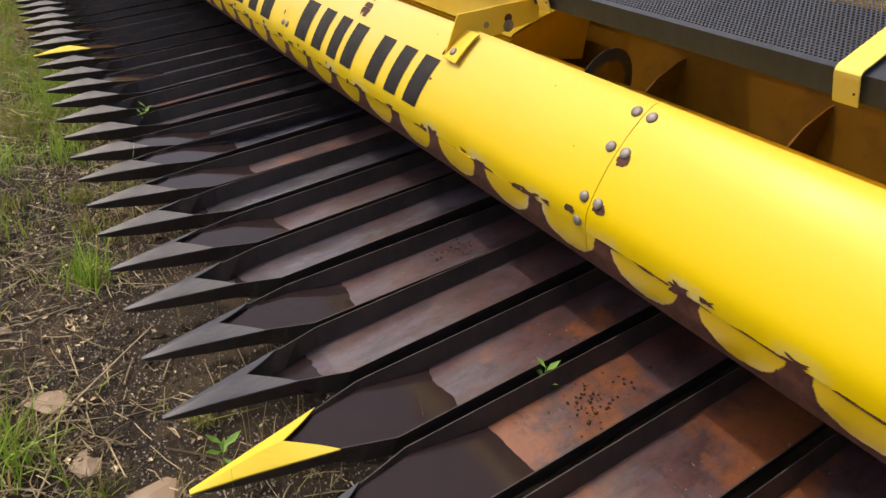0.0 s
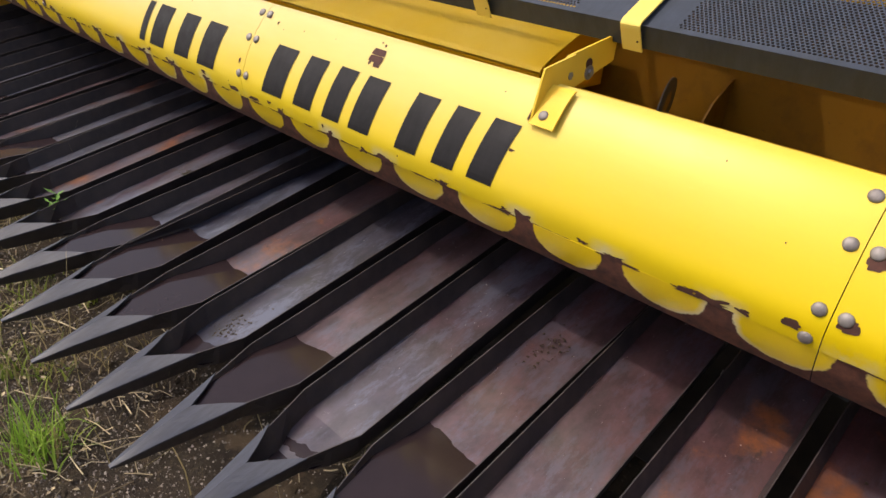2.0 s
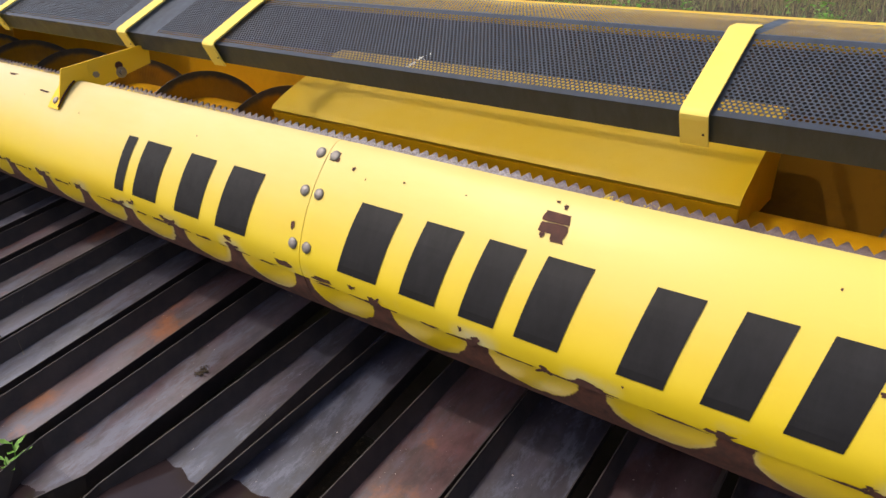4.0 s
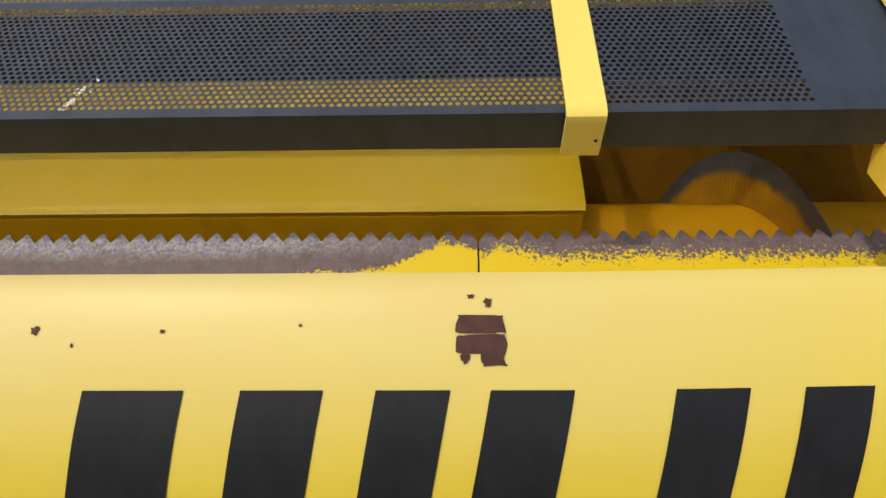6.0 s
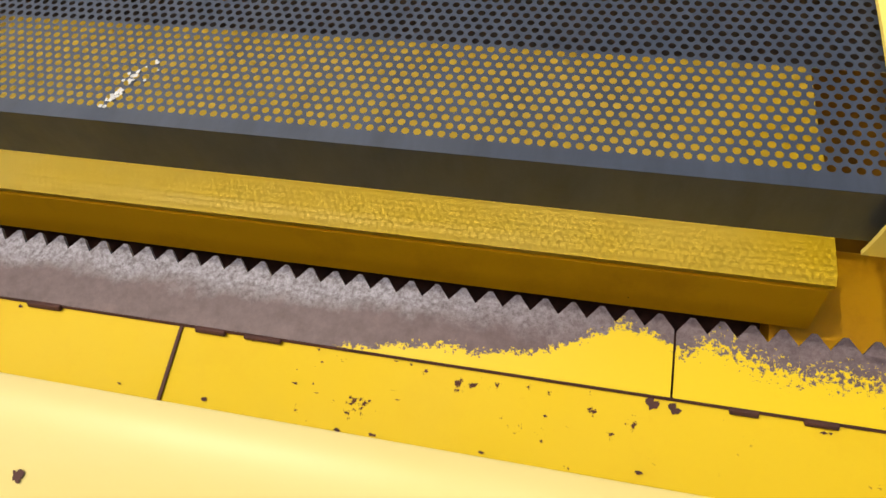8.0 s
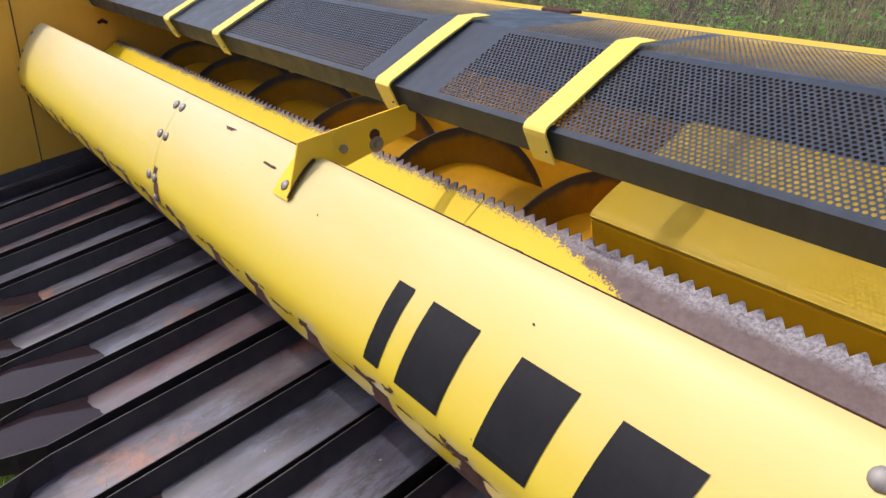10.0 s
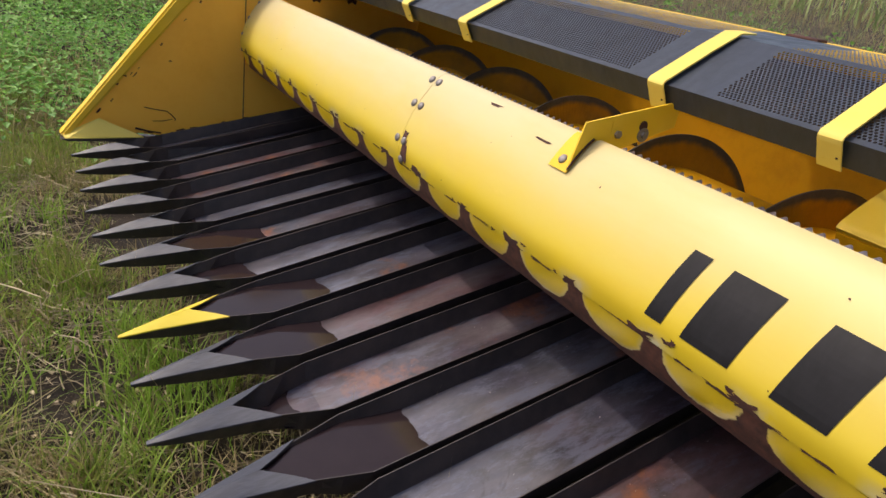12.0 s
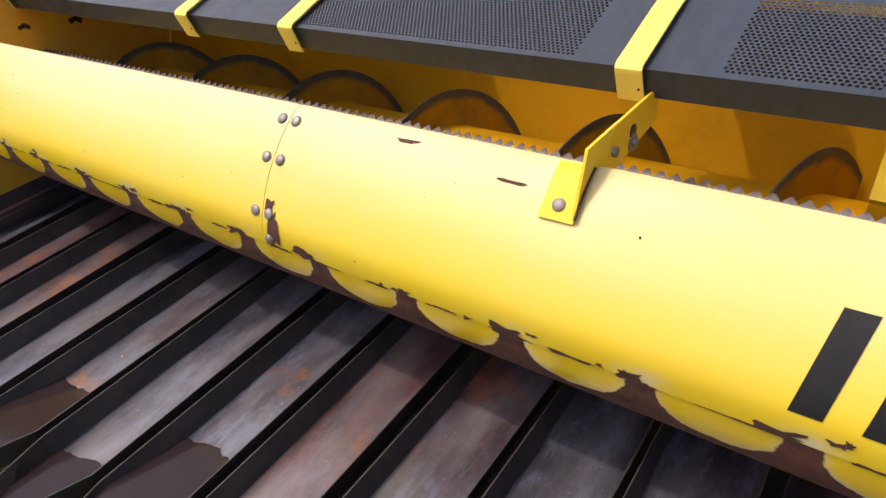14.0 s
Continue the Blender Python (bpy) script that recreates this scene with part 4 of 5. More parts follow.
# ---- support arms between the drum and the guards ----
def support_arm(x, side):
    arm = thing("support_arm", "yellow steel support arm bolted to the drum", "bracket", "support arms")
    bm = bmesh.new()
    low = [on_drum(s, 0.003) for s in np.linspace(arc_at_height(0.798), arc_at_height(0.872), 9)]
    prism(bm, low + [(0.985, 0.862), (1.005, 0.885), (1.005, 0.936), (0.893, 0.915)], x, x + 0.005)
    part("gusset", bm, PAINT, arm)
    bm = bmesh.new()
    prism(bm, [(0.975, 0.862), (1.0, 0.850), (1.18, 0.905), (1.18, 0.950), (1.15, 0.963), (0.985, 0.933), (0.972, 0.918)], x - side * 0.006, x - side * 0.001)
    plate = part("arm_plate", bm, PAINT, arm)
    bm = bmesh.new()
    line = [on_drum(s, 0.002) for s in np.linspace(arc_at_height(0.797), arc_at_height(0.872), 9)]
    x0, x1 = (x, x + 0.066) if side > 0 else (x - 0.057, x + 0.005)
    sheet(bm, line, x0, x1, 0.004, 1)
    foot = part("foot", bm, PAINT, arm)
    bm = bmesh.new()
    sheet(bm, [on_drum(s, 0.007) for s in np.linspace(arc_at_height(0.802), arc_at_height(0.870), 9)], x - 0.003 if side > 0 else x + 0.005, x if side > 0 else x + 0.008, 0.004, 1)
    part("weld", bm, RUSTY, arm, "rusty weld bead along the gusset")
    s = arc_at_height(0.818)
    way = Vector((0, *on_drum(s, 1.0))) - Vector((0, *on_drum(s, 0.0)))
    dome_bolt(foot, (x + side * 0.028, *on_drum(s, 0.006)), way, 0.012)
    for name, y, z, r, depth, sides, material, label in (("nut", 0.993, 0.889, 0.0095, 0.020, 6, BOLT, "zinc hexagon nut"), ("washer", 1.076, 0.887, 0.0175, 0.010, 20, BOLT, "large zinc washer"),
                                                         ("nut", 1.076, 0.887, 0.0085, 0.024, 6, BOLT, "zinc hexagon nut"), ("slot", 1.071, 0.908, 0.0125, 0.009, 16, RUSTY, "dark worn adjusting slot")):
        bm = bmesh.new()
        bmesh.ops.create_cone(bm, cap_ends=True, segments=sides, radius1=r, radius2=r, depth=depth, matrix=Matrix.Translation((x - side * 0.0035, y, z)) @ Matrix.Rotation(math.pi / 2, 4, "Y"))
        part(name, bm, material, plate, label)


support_arm(-2.775, -1)
support_arm(-0.605, 1)

# ---- end dividers ----
def mark(parent, x, out, pts, w, material, name="scratch"):
    """A thin mark drawn along pts (y, z) on the inner face of an end panel."""
    verts, faces = [], []
    for q, (y, z) in enumerate(pts):
        a, b = Vector(pts[max(q - 1, 0)]), Vector(pts[min(q + 1, len(pts) - 1)])
        d = (b - a).normalized()
        k = w * (0.6 + 0.8 * abs(noise.noise((y * 31, z * 31, 4))))
        verts += [(x - out * 0.002, y - d.y * k, z + d.x * k), (x - out * 0.002, y + d.y * k, z - d.x * k)]
    faces = [(2 * q, 2 * q + 1, 2 * q + 3, 2 * q + 2) for q in range(len(pts) - 1)]
    return obj(name, mesh_from(name, verts, faces, material), parent, "rusty scratch in the paint")


def end_divider(x, out):
    d = thing("end_divider", "yellow sheet-steel end panel with a sloping front edge", "end panel", "end panels")
    lo, hi = sorted((x, x + out * 0.006))
    bm = bmesh.new()
    prism(bm, [(0.03, 0.175), (0.33, 0.160), (0.44, 0.145), (0.829, 0.226), (0.829, 1.16), (0.80, 1.15)], lo, hi)
    sheet_f = part("front_sheet", bm, PAINT_PANEL, d)
    bm = bmesh.new()
    prism(bm, [(0.834, 0.226), (1.95, 0.32), (1.95, 1.14), (0.834, 1.14)], lo, hi)
    sheet_r = part("rear_sheet", bm, PAINT_PANEL, d)
    lo, hi = sorted((x - out * 0.012, x + out * 0.07))
    bm = bmesh.new()
    prism(bm, [(-0.035, 0.150), (0.012, 0.150), (0.846, 1.130), (0.83, 1.21), (0.79, 1.19)], lo, hi)
    bmesh.ops.bevel(bm, geom=list(bm.edges), offset=0.010, segments=3, affect="EDGES")
    part("sloping_flange", bm, PAINT, d)
    bm = bmesh.new()
    prism(bm, [(0.83, 1.135), (1.93, 1.135), (1.955, 1.20), (0.83, 1.21)], lo, hi)
    bmesh.ops.bevel(bm, geom=list(bm.edges), offset=0.008, segments=2, affect="EDGES")
    part("top_flange", bm, PAINT, d)
    # toe plate gets a paler paint to stand for sunlight on it
    i = -out
    toe = [(x + i * 0.004, -0.02, 0.158), (x + i * 0.004, 0.14, 0.236), (x + i * 0.055, 0.33, 0.158), (x + i * 0.045, -0.01, 0.150)]
    toe += [(px, py, pz - 0.006) for px, py, pz in toe]
    obj("toe_plate", mesh_from("toe_plate", toe, [(0, 1, 2, 3), (7, 6, 5, 4), (0, 4, 5, 1), (1, 5, 6, 2), (2, 6, 7, 3), (3, 7, 4, 0)], PAINT_PALE), d, "yellow toe plate in paler paint for the sun on it")
    lo, hi = sorted((x + i * 0.001, x + i * 0.016))
    bm = bmesh.new()
    prism(bm, [(0.44, 0.145), (0.83, 0.226), (1.30, 0.272), (1.30, 0.266), (0.83, 0.219), (0.44, 0.138)], lo, hi)
    part("bottom_lip", bm, PAINT, d)
    # dark strip along the bottom of the toe
    bm = bmesh.new()
    prism(bm, [(-0.03, 0.146), (0.33, 0.150), (0.44, 0.138), (0.40, 0.128), (0.0, 0.136)], *sorted((x + i * 0.05, x - i * 0.02)))
    part("sole", bm, PAN_DARK, d, "dark strip under the panel's toe")
    mark(sheet_r, x, out, [(0.832, 0.24), (0.831, 0.6), (0.832, 1.13)], 0.003, RUSTY, "seam")
    mark(sheet_f, x, out, [(0.345, 0.292), (0.40, 0.280), (0.45, 0.272), (0.475, 0.25), (0.49, 0.232), (0.488, 0.225)], 0.003, RUSTY)
    mark(sheet_f, x, out, [(0.38, 0.222), (0.43, 0.222), (0.475, 0.232)], 0.002, RUSTY)
    mark(sheet_f, x, out, [(0.30, 0.185), (0.36, 0.170), (0.42, 0.160)], 0.006, RUSTY)
    mark(sheet_f, x, out, [(0.45, 0.152), (0.56, 0.176), (0.66, 0.196)], 0.004, RUSTY)
    edge_rnd = random.Random(5)
    for q in range(16):
        y = edge_rnd.uniform(0.36, 1.15)
        z = float(np.interp(y, [0.33, 0.44, 0.83, 1.3], [0.168, 0.154, 0.236, 0.276]))
        r = edge_rnd.uniform(0.008, 0.03)
        mark(sheet_r if y > 0.83 else sheet_f, x, out, [(y - r, z), (y, z + edge_rnd.uniform(0.0, 0.008)), (y + r, z + 0.04 * r)], edge_rnd.uniform(0.002, 0.006), RUSTY, "rust_spot")
    for q in range(9):
        y = edge_rnd.uniform(0.08, 0.75)
        z = 0.15 + (y - 0.012) * 1.175 - edge_rnd.uniform(0.02, 0.05)
        r = edge_rnd.uniform(0.006, 0.02)
        mark(sheet_f, x, out, [(y - 0.65 * r, z - 0.76 * r), (y, z), (y + 0.65 * r, z + 0.76 * r)], edge_rnd.uniform(0.002, 0.005), RUSTY, "rust_spot")
    for y, z, r in ((1.20, 0.868, 0.022), (1.40, 0.878, 0.026), (0.26, 0.44, 0.010), (0.22, 0.40, 0.012), (0.47, 0.52, 0.007)):
        mark(sheet_r if y > 0.83 else sheet_f, x, out, [(y - r, z), (y, z + r * 0.5), (y + r, z)], r * 0.5, RUSTY, "rust_spot")


end_divider(END, -1)
end_divider(1.87, 1)

# ---- vegetation and litter ----
def blades(name, spots, material, seed, tall, wide, lean=0.5, bits=3):
    """One mesh of many curved blades of grass at the spots (x, y, size)."""
    rnd = np.random.RandomState(seed)
    n = len(spots)
    spots = np.asarray(spots, float)
    az, bend = rnd.uniform(0, 2 * np.pi, n), np.abs(rnd.normal(0, lean, n)) + 0.08
    h = tall * rnd.uniform(0.45, 1.25, n) * spots[:, 2]
    w = wide * rnd.uniform(0.6, 1.4, n)
    face = rnd.uniform(0, 2 * np.pi, n)
    base = np.array([ground_z(x, y) for x, y, _ in spots]) - 0.01
    out = np.zeros((n, 2 * bits + 1, 3))
    for k in range(bits + 1):
        t = k / bits
        off = h * bend * t**1.8
        x, y = spots[:, 0] + off * np.cos(az), spots[:, 1] + off * np.sin(az)
        z = base + h * t * np.sqrt(np.maximum(1 - 0.35 * (bend * t) ** 2, 0.2))
        ww = w * (1 - t) ** 0.6 / 2
        if k < bits:
            out[:, 2 * k] = np.stack([x - ww * np.cos(face), y - ww * np.sin(face), z], 1)
            out[:, 2 * k + 1] = np.stack([x + ww * np.cos(face), y + ww * np.sin(face), z], 1)
        else:
            out[:, 2 * k] = np.stack([x, y, z], 1)
    m = 2 * bits + 1
    faces = []
    for i in range(n):
        b = i * m
        for k in range(bits - 1):
            faces.append((b + 2 * k, b + 2 * k + 1, b + 2 * k + 3, b + 2 * k + 2))
        faces.append((b + m - 3, b + m - 2, b + m - 1))
    me = bpy.data.meshes.new(name)
    me.from_pydata(out.reshape(-1, 3).tolist(), [], faces)
    me.materials.append(material)
    return obj(name, me)


def scatter(n, x0, x1, y0, y1, seed, keep):
    rnd = random.Random(seed)
    got = []
    while len(got) < n:
        x, y = rnd.uniform(x0, x1), rnd.uniform(y0, y1)
        k = keep(x, y)
        if rnd.random() < k:
            got.append((x, y, 0.6 + 0.6 * k))
    return got


def near_keep(x, y):
    """Nearly bare under and beside the pan tips at the near end, thicker farther out and along, in patches."""
    d = 0.14 + 1.5 * noise.noise((x * 1.3, y * 1.3, 5)) + 1.4 * noise.noise((x * 4.5, y * 4.5, 9))
    along = min(1.0, max(0.0, (-x - 1.5) / 1.6))
    strip = min(1.0, max(0.0, (-y - 0.22) / 0.45))
    open_soil = max(0.10 + 0.55 * strip, along)
    under = 1.0 if y < 0.10 else max(0.10, 1 - (y - 0.10) * 2.6)
    return max(0.015, min(1.0, d)) * open_soil * under


def clumps(n, x0, x1, y0, y1, seed, keep, least, most, r0, r1):
    """Spots gathered in clumps of uneven size."""
    rnd = random.Random(seed)
    got = []
    for cx, cy, k in scatter(n, x0, x1, y0, y1, seed + 500, keep):
        r = rnd.uniform(r0, r1)
        for _ in range(rnd.randint(least, most)):
            got.append((cx + rnd.gauss(0, r), cy + rnd.gauss(0, r), k * rnd.uniform(0.7, 1.1)))
    return got


tagged(blades("short_grass", scatter(9000, -8.5, 1.2, -2.2, 1.0, 1, near_keep) + clumps(900, -8.5, 1.2, -2.2, 0.7, 11, near_keep, 12, 60, 0.012, 0.05), GRASS, 1, 0.15, 0.0062, 0.7), "short green grass on the soil beside the pans", "grass", kind="stuff")
tagged(blades("dry_grass", scatter(22000, -8.5, 1.2, -2.2, 0.6, 2, lambda x, y: near_keep(x - 0.2, y - 0.3)) + clumps(200, -8.5, 0.6, -2.0, 0.3, 12, near_keep, 20, 60, 0.02, 0.06), GRASS_DRY, 2, 0.125, 0.0040, 1.3), "dry yellowed grass lying on the soil", "grass", kind="stuff")


def tuft(x, y, r, n, tall, material, seed, label):
    rnd = random.Random(seed)
    spots = [(x + rnd.gauss(0, r), y + rnd.gauss(0, r), 1.0) for _ in range(n)]
    tagged(blades("grass_tuft", spots, material, seed, tall, 0.006, 0.55, 4), label, "grass", kind="stuff")


for q, (x, y, r, n, tall) in enumerate(((-1.43, -0.03, 0.045, 110, 0.20), (-0.60, -0.34, 0.06, 120, 0.19), (-1.9, -0.35, 0.07, 90, 0.14), (-3.50, 0.16, 0.12, 260, 0.22), (-3.85, 0.10, 0.10, 200, 0.20),
                                        (-3.3, -0.05, 0.10, 130, 0.17), (-4.3, 0.0, 0.12, 140, 0.17), (-2.6, -0.25, 0.10, 120, 0.14), (-2.95, 0.15, 0.06, 60, 0.13), (-0.95, -0.42, 0.05, 60, 0.12), (-3.9, -0.45, 0.12, 170, 0.17), (-4.6, -0.3, 0.16, 220, 0.18), (-5.2, -0.5, 0.2, 240, 0.2), (-3.2, -0.45, 0.08, 100, 0.15), (-1.25, -0.55, 0.06, 80, 0.15), (-0.2, -0.5, 0.05, 60, 0.13))):
    tuft(x, y, r, n, tall, GRASS_BRIGHT, 40 + q, "bright green tuft of grass on the soil")


clump_rnd = random.Random(88)
spots = []
for q in range(100):
    cx, cy, r = clump_rnd.uniform(-7.5, -2.3), clump_rnd.uniform(-1.9, 0.1), clump_rnd.uniform(0.02, 0.07)
    for w in range(clump_rnd.randint(15, 60)):
        spots.append((cx + clump_rnd.gauss(0, r), cy + clump_rnd.gauss(0, r), 1.0))
tagged(blades("grass_clumps", spots, GRASS_BRIGHT, 89, 0.17, 0.0062, 0.6, 4), "bright green clumps of grass beside the pans", "grass", kind="stuff")


def field_keep(x, y):
    if y < 3.6 and x > -6.2:
        return 0
    return min(1, max(0.08, 0.55 + 0.7 * noise.noise((x * 0.35, y * 0.35, 2))))


tagged(blades("tall_grass", scatter(45000, -34, 10, -1.5, 26, 3, lambda x, y: field_keep(x, y) * min(1, 9 / (2 + math.hypot(x + 2, y)))), GRASS_DRY, 3, 0.42, 0.008, 0.55), "tall mixed green and dry grass of the field", "grass", kind="stuff")
tagged(blades("field_grass", scatter(48000, -34, 10, -1.5, 26, 4, lambda x, y: field_keep(x + 5, y) * min(1, 9 / (2 + math.hypot(x + 2, y)))), FIELD, 4, 0.34, 0.009, 0.8), "green grass of the field behind the header", "grass", kind="stuff")
tagged(blades("far_grass", scatter(26000, -75, 40, 20, 70, 6, lambda x, y: 0.9), FIELD, 5, 0.9, 0.06, 0.4, 2), "far rough grass at the field's rise", "grass", kind="stuff")


def leaves(name, spots, material, seed, size):
    """Small folded leaves in clumps at the spots (x, y, z)."""
    rnd = random.Random(seed)
    verts, faces = [], []
    for x, y, z in spots:
        a, tilt, s = rnd.uniform(0, 6.283), rnd.uniform(-0.5, 0.7), size * rnd.uniform(0.6, 1.4)
        d = Vector((math.cos(a) * math.cos(tilt), math.sin(a) * math.cos(tilt), math.sin(tilt)))
        side = Vector((-math.sin(a), math.cos(a), 0)) * s * 0.32
        up = Vector((0, 0, s * 0.12))
        p = Vector((x, y, z))
        k = len(verts)
        verts += [p, p + d * s * 0.45 + side + up, p + d * s, p + d * s * 0.45 - side + up, p + d * s * 0.5 - up * 0.3]
        faces += [(k, k + 1, k + 4), (k + 1, k + 2, k + 4), (k, k + 4, k + 3), (k + 4, k + 2, k + 3)]
    return obj(name, mesh_from(name, verts, faces, material))


rnd = random.Random(77)
spots = []
for q in range(420):
    cx, cy = rnd.uniform(-16, -6.0), rnd.uniform(-0.6, 4.5)
    if noise.noise((cx * 0.5, cy * 0.5, 11)) < -0.25:
        continue
    hh = rnd.uniform(0.18, 0.5)
    for r in range(130):
        t = rnd.random()
        spots.append((cx + rnd.gauss(0, 0.22), cy + rnd.gauss(0, 0.22), ground_z(cx, cy) + hh * t))
tagged(leaves("green_weeds", spots, WEED, 5, 0.052), "dense bright green weeds beyond the end panel", "weeds", kind="stuff")
spots = []
for q in range(260):
    cx, cy = rnd.uniform(-16, 4), rnd.uniform(3.6, 12)
    hh = rnd.uniform(0.4, 1.0)
    for r in range(40):
        t = rnd.random()
        spots.append((cx + rnd.gauss(0, 0.10), cy + rnd.gauss(0, 0.10), ground_z(cx, cy) + hh * t))
tagged(leaves("field_weeds", spots, WEED, 6, 0.075), "tall leafy weeds in the field", "weeds", kind="stuff")

# litter: straw, twigs and clods on the bare strip
def straw(n, x0, x1, mid, sd, seed, long, high, label):
    """Thin three-sided stalks strewn in patches, most of them lying flat."""
    verts, faces = [], []
    rnd = random.Random(seed)
    for q in range(n):
        x, y = rnd.uniform(x0, x1), rnd.gauss(mid, sd)
        if y > 0.75 or rnd.random() > 0.45 + 0.9 * noise.noise((x * 2.3, y * 2.3, 17)):
            continue
        a, ln, w = rnd.uniform(0, 6.29), rnd.uniform(0.015, long) * rnd.choice((0.4, 0.7, 1.0, 1.7)), rnd.uniform(0.0008, 0.0023)
        lift = rnd.random() ** 2 * (0.03 if x > -1.5 else high)
        p = Vector((x, y, ground_z(x, y) + 0.003 + lift))
        bend = rnd.gauss(0, 0.35)
        b = len(verts)
        for t, az in ((0.0, a), (0.5, a), (1.0, a + bend)):
            side = Vector((-math.sin(az), math.cos(az), 0)) * w
            verts += [p - side, p + side, p + Vector((0, 0, 1.5 * w))]
            gx, gy = p.x + math.cos(az) * ln / 2, p.y + math.sin(az) * ln / 2
            p = Vector((gx, gy, ground_z(gx, gy) + 0.003 + max(0.0, lift + rnd.gauss(0, 0.006))))
        for o in (b, b + 3):
            faces += [(o, o + 3, o + 4, o + 1), (o + 1, o + 4, o + 5, o + 2), (o + 2, o + 5, o + 3, o)]
    tagged(obj("straw_litter", mesh_from("straw_litter", verts, faces, STRAW)), label, "straw", kind="stuff")


straw(19000, -6.2, 0.8, -0.42, 0.50, 9, 0.10, 0.07, "pale straw and twigs strewn on damp soil")
straw(9000, -7.0, -2.9, -0.75, 0.45, 19, 0.17, 0.14, "long pale dry straw lying in the grass")
rnd = random.Random(9)


def clod(bm, at, r, seed):
    res = bmesh.ops.create_icosphere(bm, subdivisions=1, radius=r)
    for v in res["verts"]:
        v.co *= 1 + 0.5 * noise.noise(v.co / r * 1.3 + Vector((seed, 0, 0)))
        v.co.z *= 0.6
        v.co += Vector(at)


bm = bmesh.new()
for q in range(1100):
    x, y = rnd.uniform(-3.6, 0.9), rnd.gauss(-0.1, 0.35)
    clod(bm, (x, y, ground_z(x, y)), 0.004 + 0.022 * rnd.random() ** 2.5, q)
tagged(part("soil_clods", bm, SOIL), "small clods of damp soil", "soil", kind="stuff")
for q, (x, y, r) in enumerate(((-0.52, -0.15, 0.045), (-0.80, -0.21, 0.06), (-0.33, -0.03, 0.07), (-3.93, -0.1, 0.03), (-1.2, -0.3, 0.025))):
    bm = bmesh.new()
    clod(bm, (0, 0, 0), r, 50 + q)
    bm.transform(Matrix.Translation((x, y, ground_z(x, y) + 0.004)) @ Matrix.Rotation(q, 4, "Z") @ Matrix.Diagonal((1.3, 0.9, 0.35, 1)))
    tagged(part("flat_stone", bm, STONE), "flat pale stone lying on the soil", "stone", "stones on the soil")


def stalk(name, pts, r, material, label):
    """A thin round stem along the points."""
    line = [Vector(p) for p in pts]
    verts, faces = [], []
    for q, p in enumerate(line):
        d = (line[min(q + 1, len(line) - 1)] - line[max(q - 1, 0)]).normalized()
        side = d.cross(Vector((0, 0, 1))).normalized()
        up = side.cross(d)
        for a in range(6):
            verts.append(p + (side * math.cos(a * math.pi / 3) + up * math.sin(a * math.pi / 3)) * r * (1 - 0.5 * q / len(line)))
    for q in range(len(line) - 1):
        faces += [(6 * q + a, 6 * q + (a + 1) % 6, 6 * q + 6 + (a + 1) % 6, 6 * q + 6 + a) for a in range(6)]
    faces += [tuple(range(6)), tuple(len(verts) - 6 + a for a in range(6))]
    tagged(obj(name, mesh_from(name, verts, faces, material)), label, "stalk", "stalks on the soil")


def on_soil(x, y, up):
    return (x, y, ground_z(x, y) + up)


stalk("dry_stalk", [on_soil(-0.60, -0.30, 0.010), on_soil(-0.72, -0.18, 0.018), on_soil(-0.86, -0.03, 0.030), on_soil(-0.98, 0.11, 0.055)], 0.0040, STRAW, "long pale dry stalk lying on damp soil")
stalk("dry_stalk", [on_soil(-0.42, -0.28, 0.008), on_soil(-0.56, -0.22, 0.012), on_soil(-0.69, -0.20, 0.014)], 0.0035, STRAW, "short pale dry stalk lying on damp soil")
stalk("dry_stalk", [on_soil(-1.25, -0.48, 0.010), on_soil(-1.33, -0.36, 0.030), on_soil(-1.46, -0.22, 0.050)], 0.0030, STRAW, "bent dry stalk leaning over the soil")

stalk("dry_stalk", [on_soil(-0.112, 0.90, 0.0), (-0.113, 0.97, 0.06), (-0.112, 1.04, 0.22), (-0.114, 1.088, 0.306)], 0.0075, GREY_STALK, "grey dry stalk standing up between two pans")


def debris(x, y, r, n, seed, label):
    """A little heap of dark crumbs and bits lying on a pan's floor."""
    heap = random.Random(seed)
    bm = bmesh.new()
    for q in range(n):
        px, py = x + heap.gauss(0, r), y + heap.gauss(0, r * 1.6)
        clod(bm, (px, py, pan_floor(py) + 0.006), 0.001 + 0.0035 * heap.random() ** 2, seed + q)
    tagged(part("dirt_crumbs", bm, SOIL), label, "dirt", kind="stuff")


debris(-2.056, 0.778, 0.008, 70, 210, "dark clot of dirt lying on a pan's floor")
debris(-1.170, 0.430, 0.022, 150, 230, "loose dirt crumbs lying on a pan's floor")
debris(0.225, 0.83, 0.03, 110, 250, "black crumbs of old dirt on a rusty pan's floor")
debris(-0.47, 0.90, 0.025, 90, 270, "loose dirt crumbs lying on a rusty pan's floor")

# crumbs of pale grit, thickest under the pan tips, and dead leaf flakes
verts, faces = [], []
for q in range(30000):
    x, y = rnd.uniform(-2.8, 0.8), rnd.gauss(-0.02, 0.30)
    if y > 0.9:
        continue
    r, z = 0.0012 + 0.0048 * rnd.random() ** 2, ground_z(x, y)
    b = len(verts)
    for a in (0.0, 2.1, 4.2):
        verts.append((x + r * math.cos(a + q), y + r * math.sin(a + q), z))
    verts.append((x + rnd.gauss(0, 0.3) * r, y, z + r * rnd.uniform(0.8, 1.8)))
    faces += [(b, b + 1, b + 3), (b + 1, b + 2, b + 3), (b + 2, b, b + 3)]
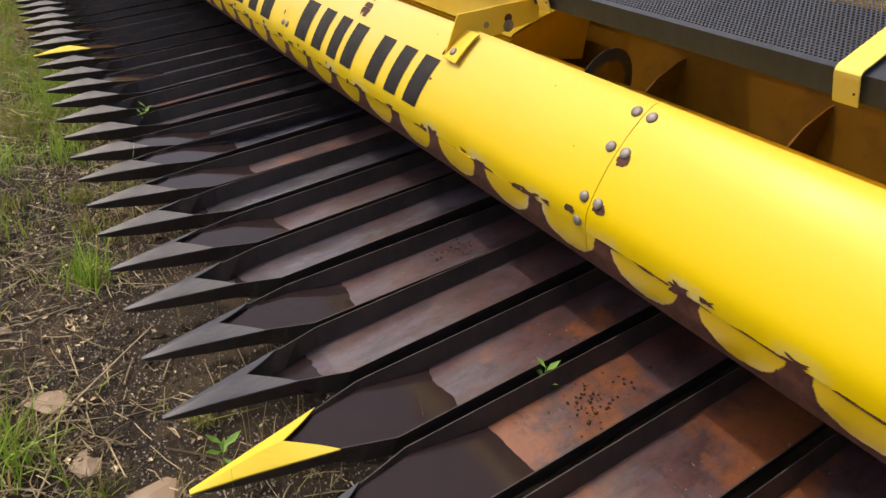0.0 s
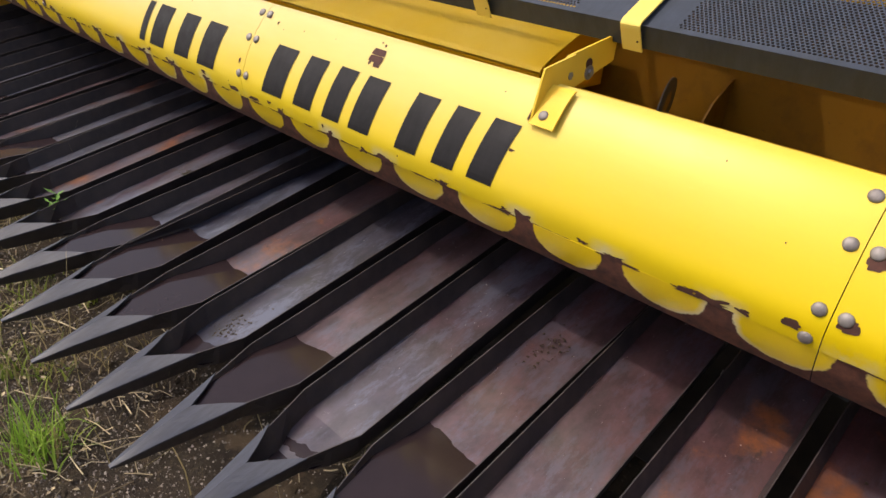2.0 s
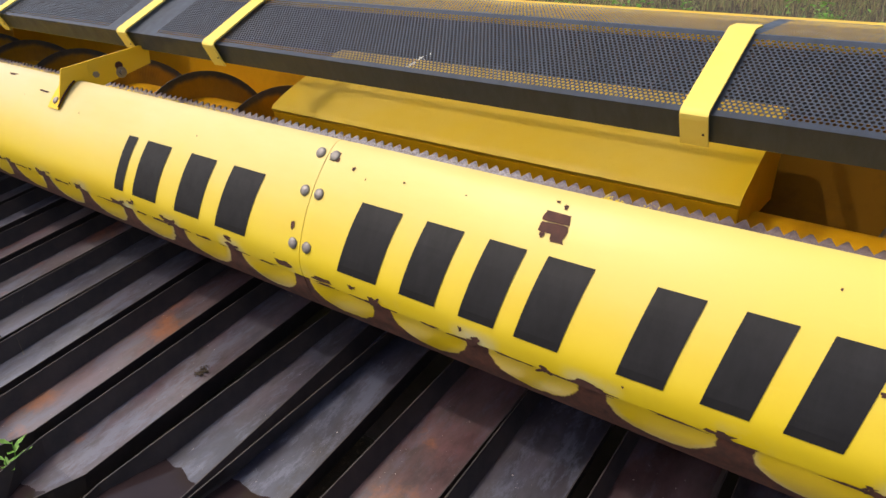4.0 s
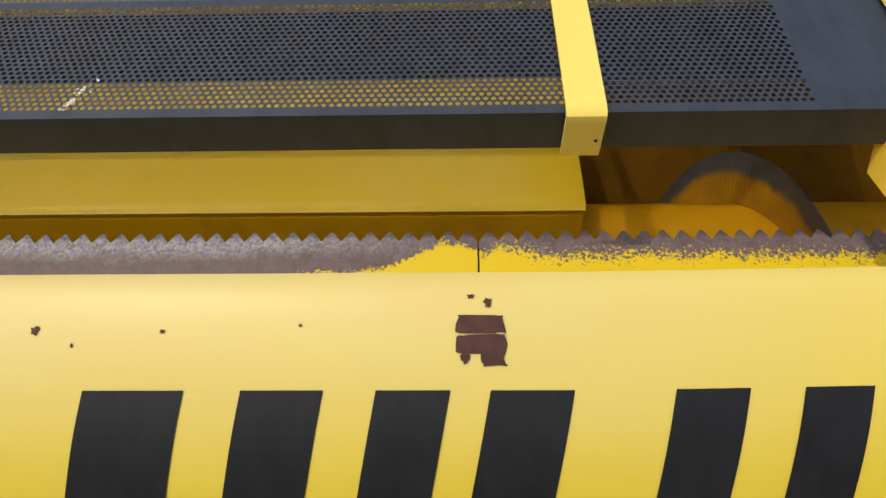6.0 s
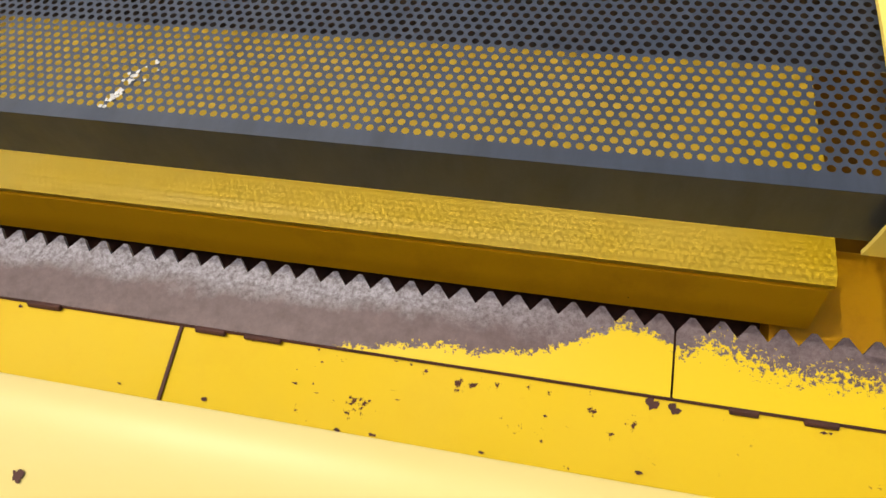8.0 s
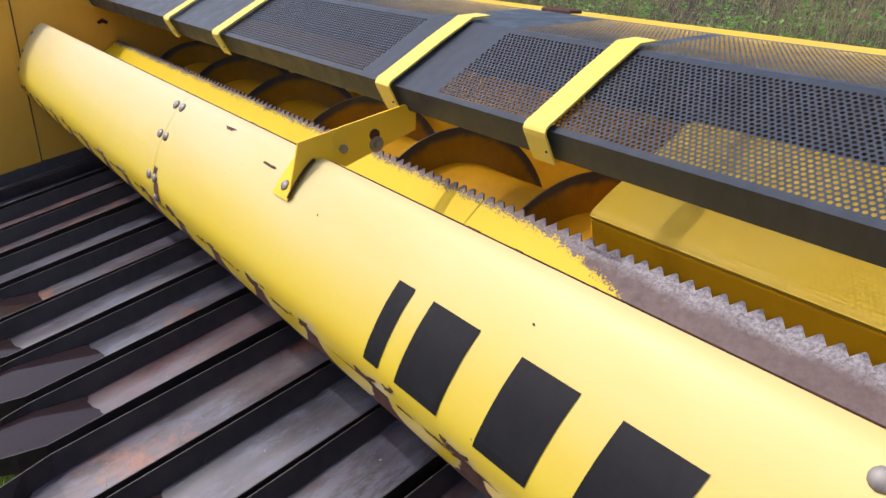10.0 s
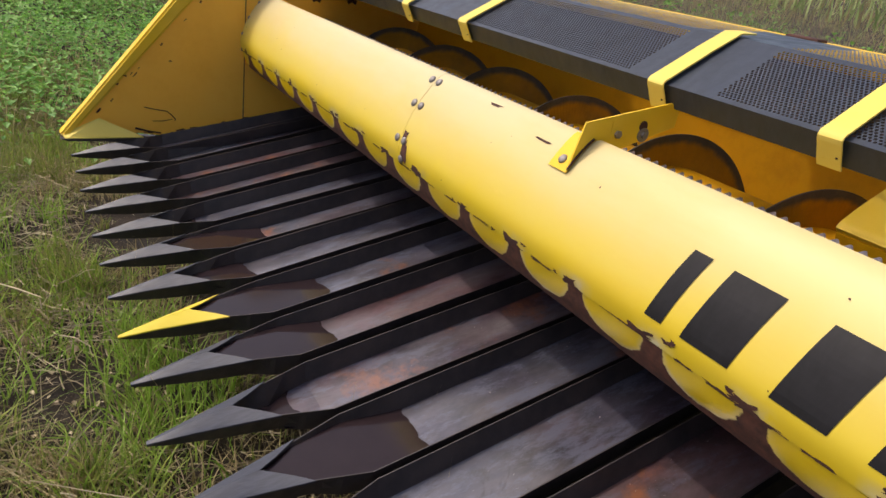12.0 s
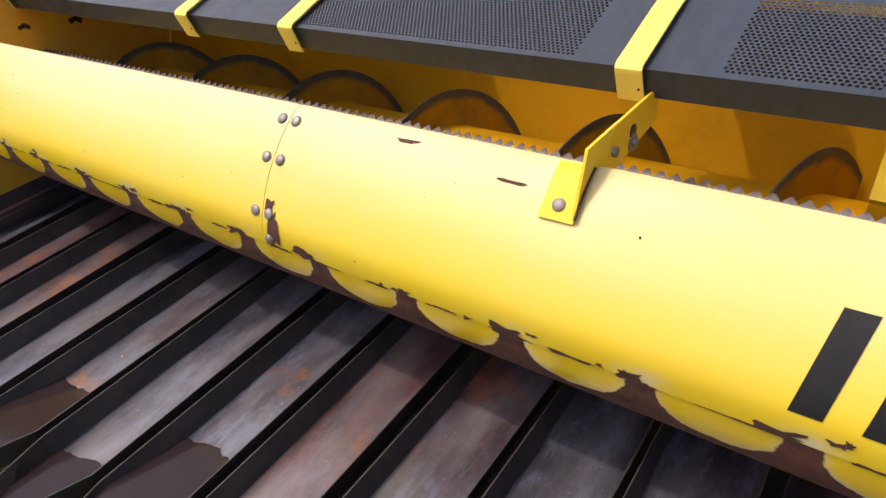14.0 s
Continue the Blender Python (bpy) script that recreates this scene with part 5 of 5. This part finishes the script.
tagged(obj("grit", mesh_from("grit", verts, faces, CRUMB)), "pale grit and crumbs on dark soil", "grit", kind="stuff")
spots = []
for q in range(1100):
    x, y = rnd.uniform(-4.0, 0.8), rnd.gauss(-0.3, 0.3)
    if y < 0.3:
        spots.append((x, y, ground_z(x, y) + 0.006))
tagged(leaves("dead_leaves", spots, STRAW, 8, 0.019), "small pale dead leaves on the soil", "leaves", kind="stuff")


def seedling(x, y, z, tall, seed, label):
    t = thing("seedling", label, "plant", "", (x, y, z))
    r = random.Random(seed)
    bm = bmesh.new()
    bmesh.ops.create_cone(bm, cap_ends=True, segments=5, radius1=0.0025, radius2=0.001, depth=tall, matrix=Matrix.Translation((0, 0, tall / 2)))
    part("stem", bm, WEED, t)
    for q in range(5):
        a = 2.4 * q + r.random()
        s = tall * r.uniform(0.35, 0.5)
        d = Vector((math.cos(a), math.sin(a), 0.5)).normalized() * s
        side = Vector((-math.sin(a), math.cos(a), 0)) * s * 0.2
        p = Vector((0, 0, tall * (0.55 + 0.1 * q)))
        me = mesh_from("leaf", [p, p + d * 0.5 + side, p + d, p + d * 0.5 - side, p + d * 0.5 - Vector((0, 0, s * 0.08))], [(0, 1, 4), (1, 2, 4), (0, 4, 3), (4, 2, 3)], WEED)
        obj("leaf", me, t)


seedling(0.114, 0.775, 0.17, 0.10, 1, "small green seedling growing up between two pans")
seedling(-2.165, 0.345, 0.12, 0.09, 2, "small green seedling growing up between two pans")
seedling(-2.145, 0.318, 0.12, 0.07, 3, "small green seedling growing up between two pans")
seedling(-0.29, 0.14, -0.19, 0.13, 4, "thin pale weed growing from the soil")
spots = []
for i in range(-2, 20):
    for q in range(rnd.randint(2, 9)):
        spots.append((-PITCH * i + PITCH / 2 + rnd.gauss(0, 0.012), rnd.uniform(0.05, 0.75), rnd.uniform(0.7, 1.2)))
tagged(blades("slot_grass", spots, GRASS_DRY, 21, 0.36, 0.004, 0.18, 3), "thin dry stalks standing in the slots between pans", "grass", kind="stuff")

# bird droppings on the guard
drop = []
for q in range(46):
    t = rnd.random()
    y = 1.144 + 0.047 * t + rnd.gauss(0, 0.002 + 0.006 * (t > 0.75))
    x = -1.666 + 0.021 * t + rnd.gauss(0, 0.002 + 0.008 * (t > 0.75))
    drop.append((x, y))
verts, faces = [], []
gd = Vector((FOLD_R[0] - FOLD_F[0], FOLD_R[1] - FOLD_F[1]))
for x, y in drop:
    s = (y - FOLD_F[0]) / gd.x
    z = FOLD_F[1] + gd.y * s + 0.0012
    r = rnd.uniform(0.0010, 0.0024)
    b = len(verts)
    verts += [(x + r * math.cos(a), y + r * 0.85 * math.sin(a), z + r * 0.5 * math.sin(a)) for a in np.linspace(0, 2 * math.pi, 7)[:-1]]
    faces.append(tuple(range(b, b + 6)))
CHALK = leaf_mat("chalky_white", (0.42, 0.41, 0.38), (0.62, 0.61, 0.58), 0.0, False)
tagged(obj("bird_dropping", mesh_from("bird_dropping", verts, faces, CHALK)), "dried white bird droppings on the black guard", "droppings", kind="stuff")
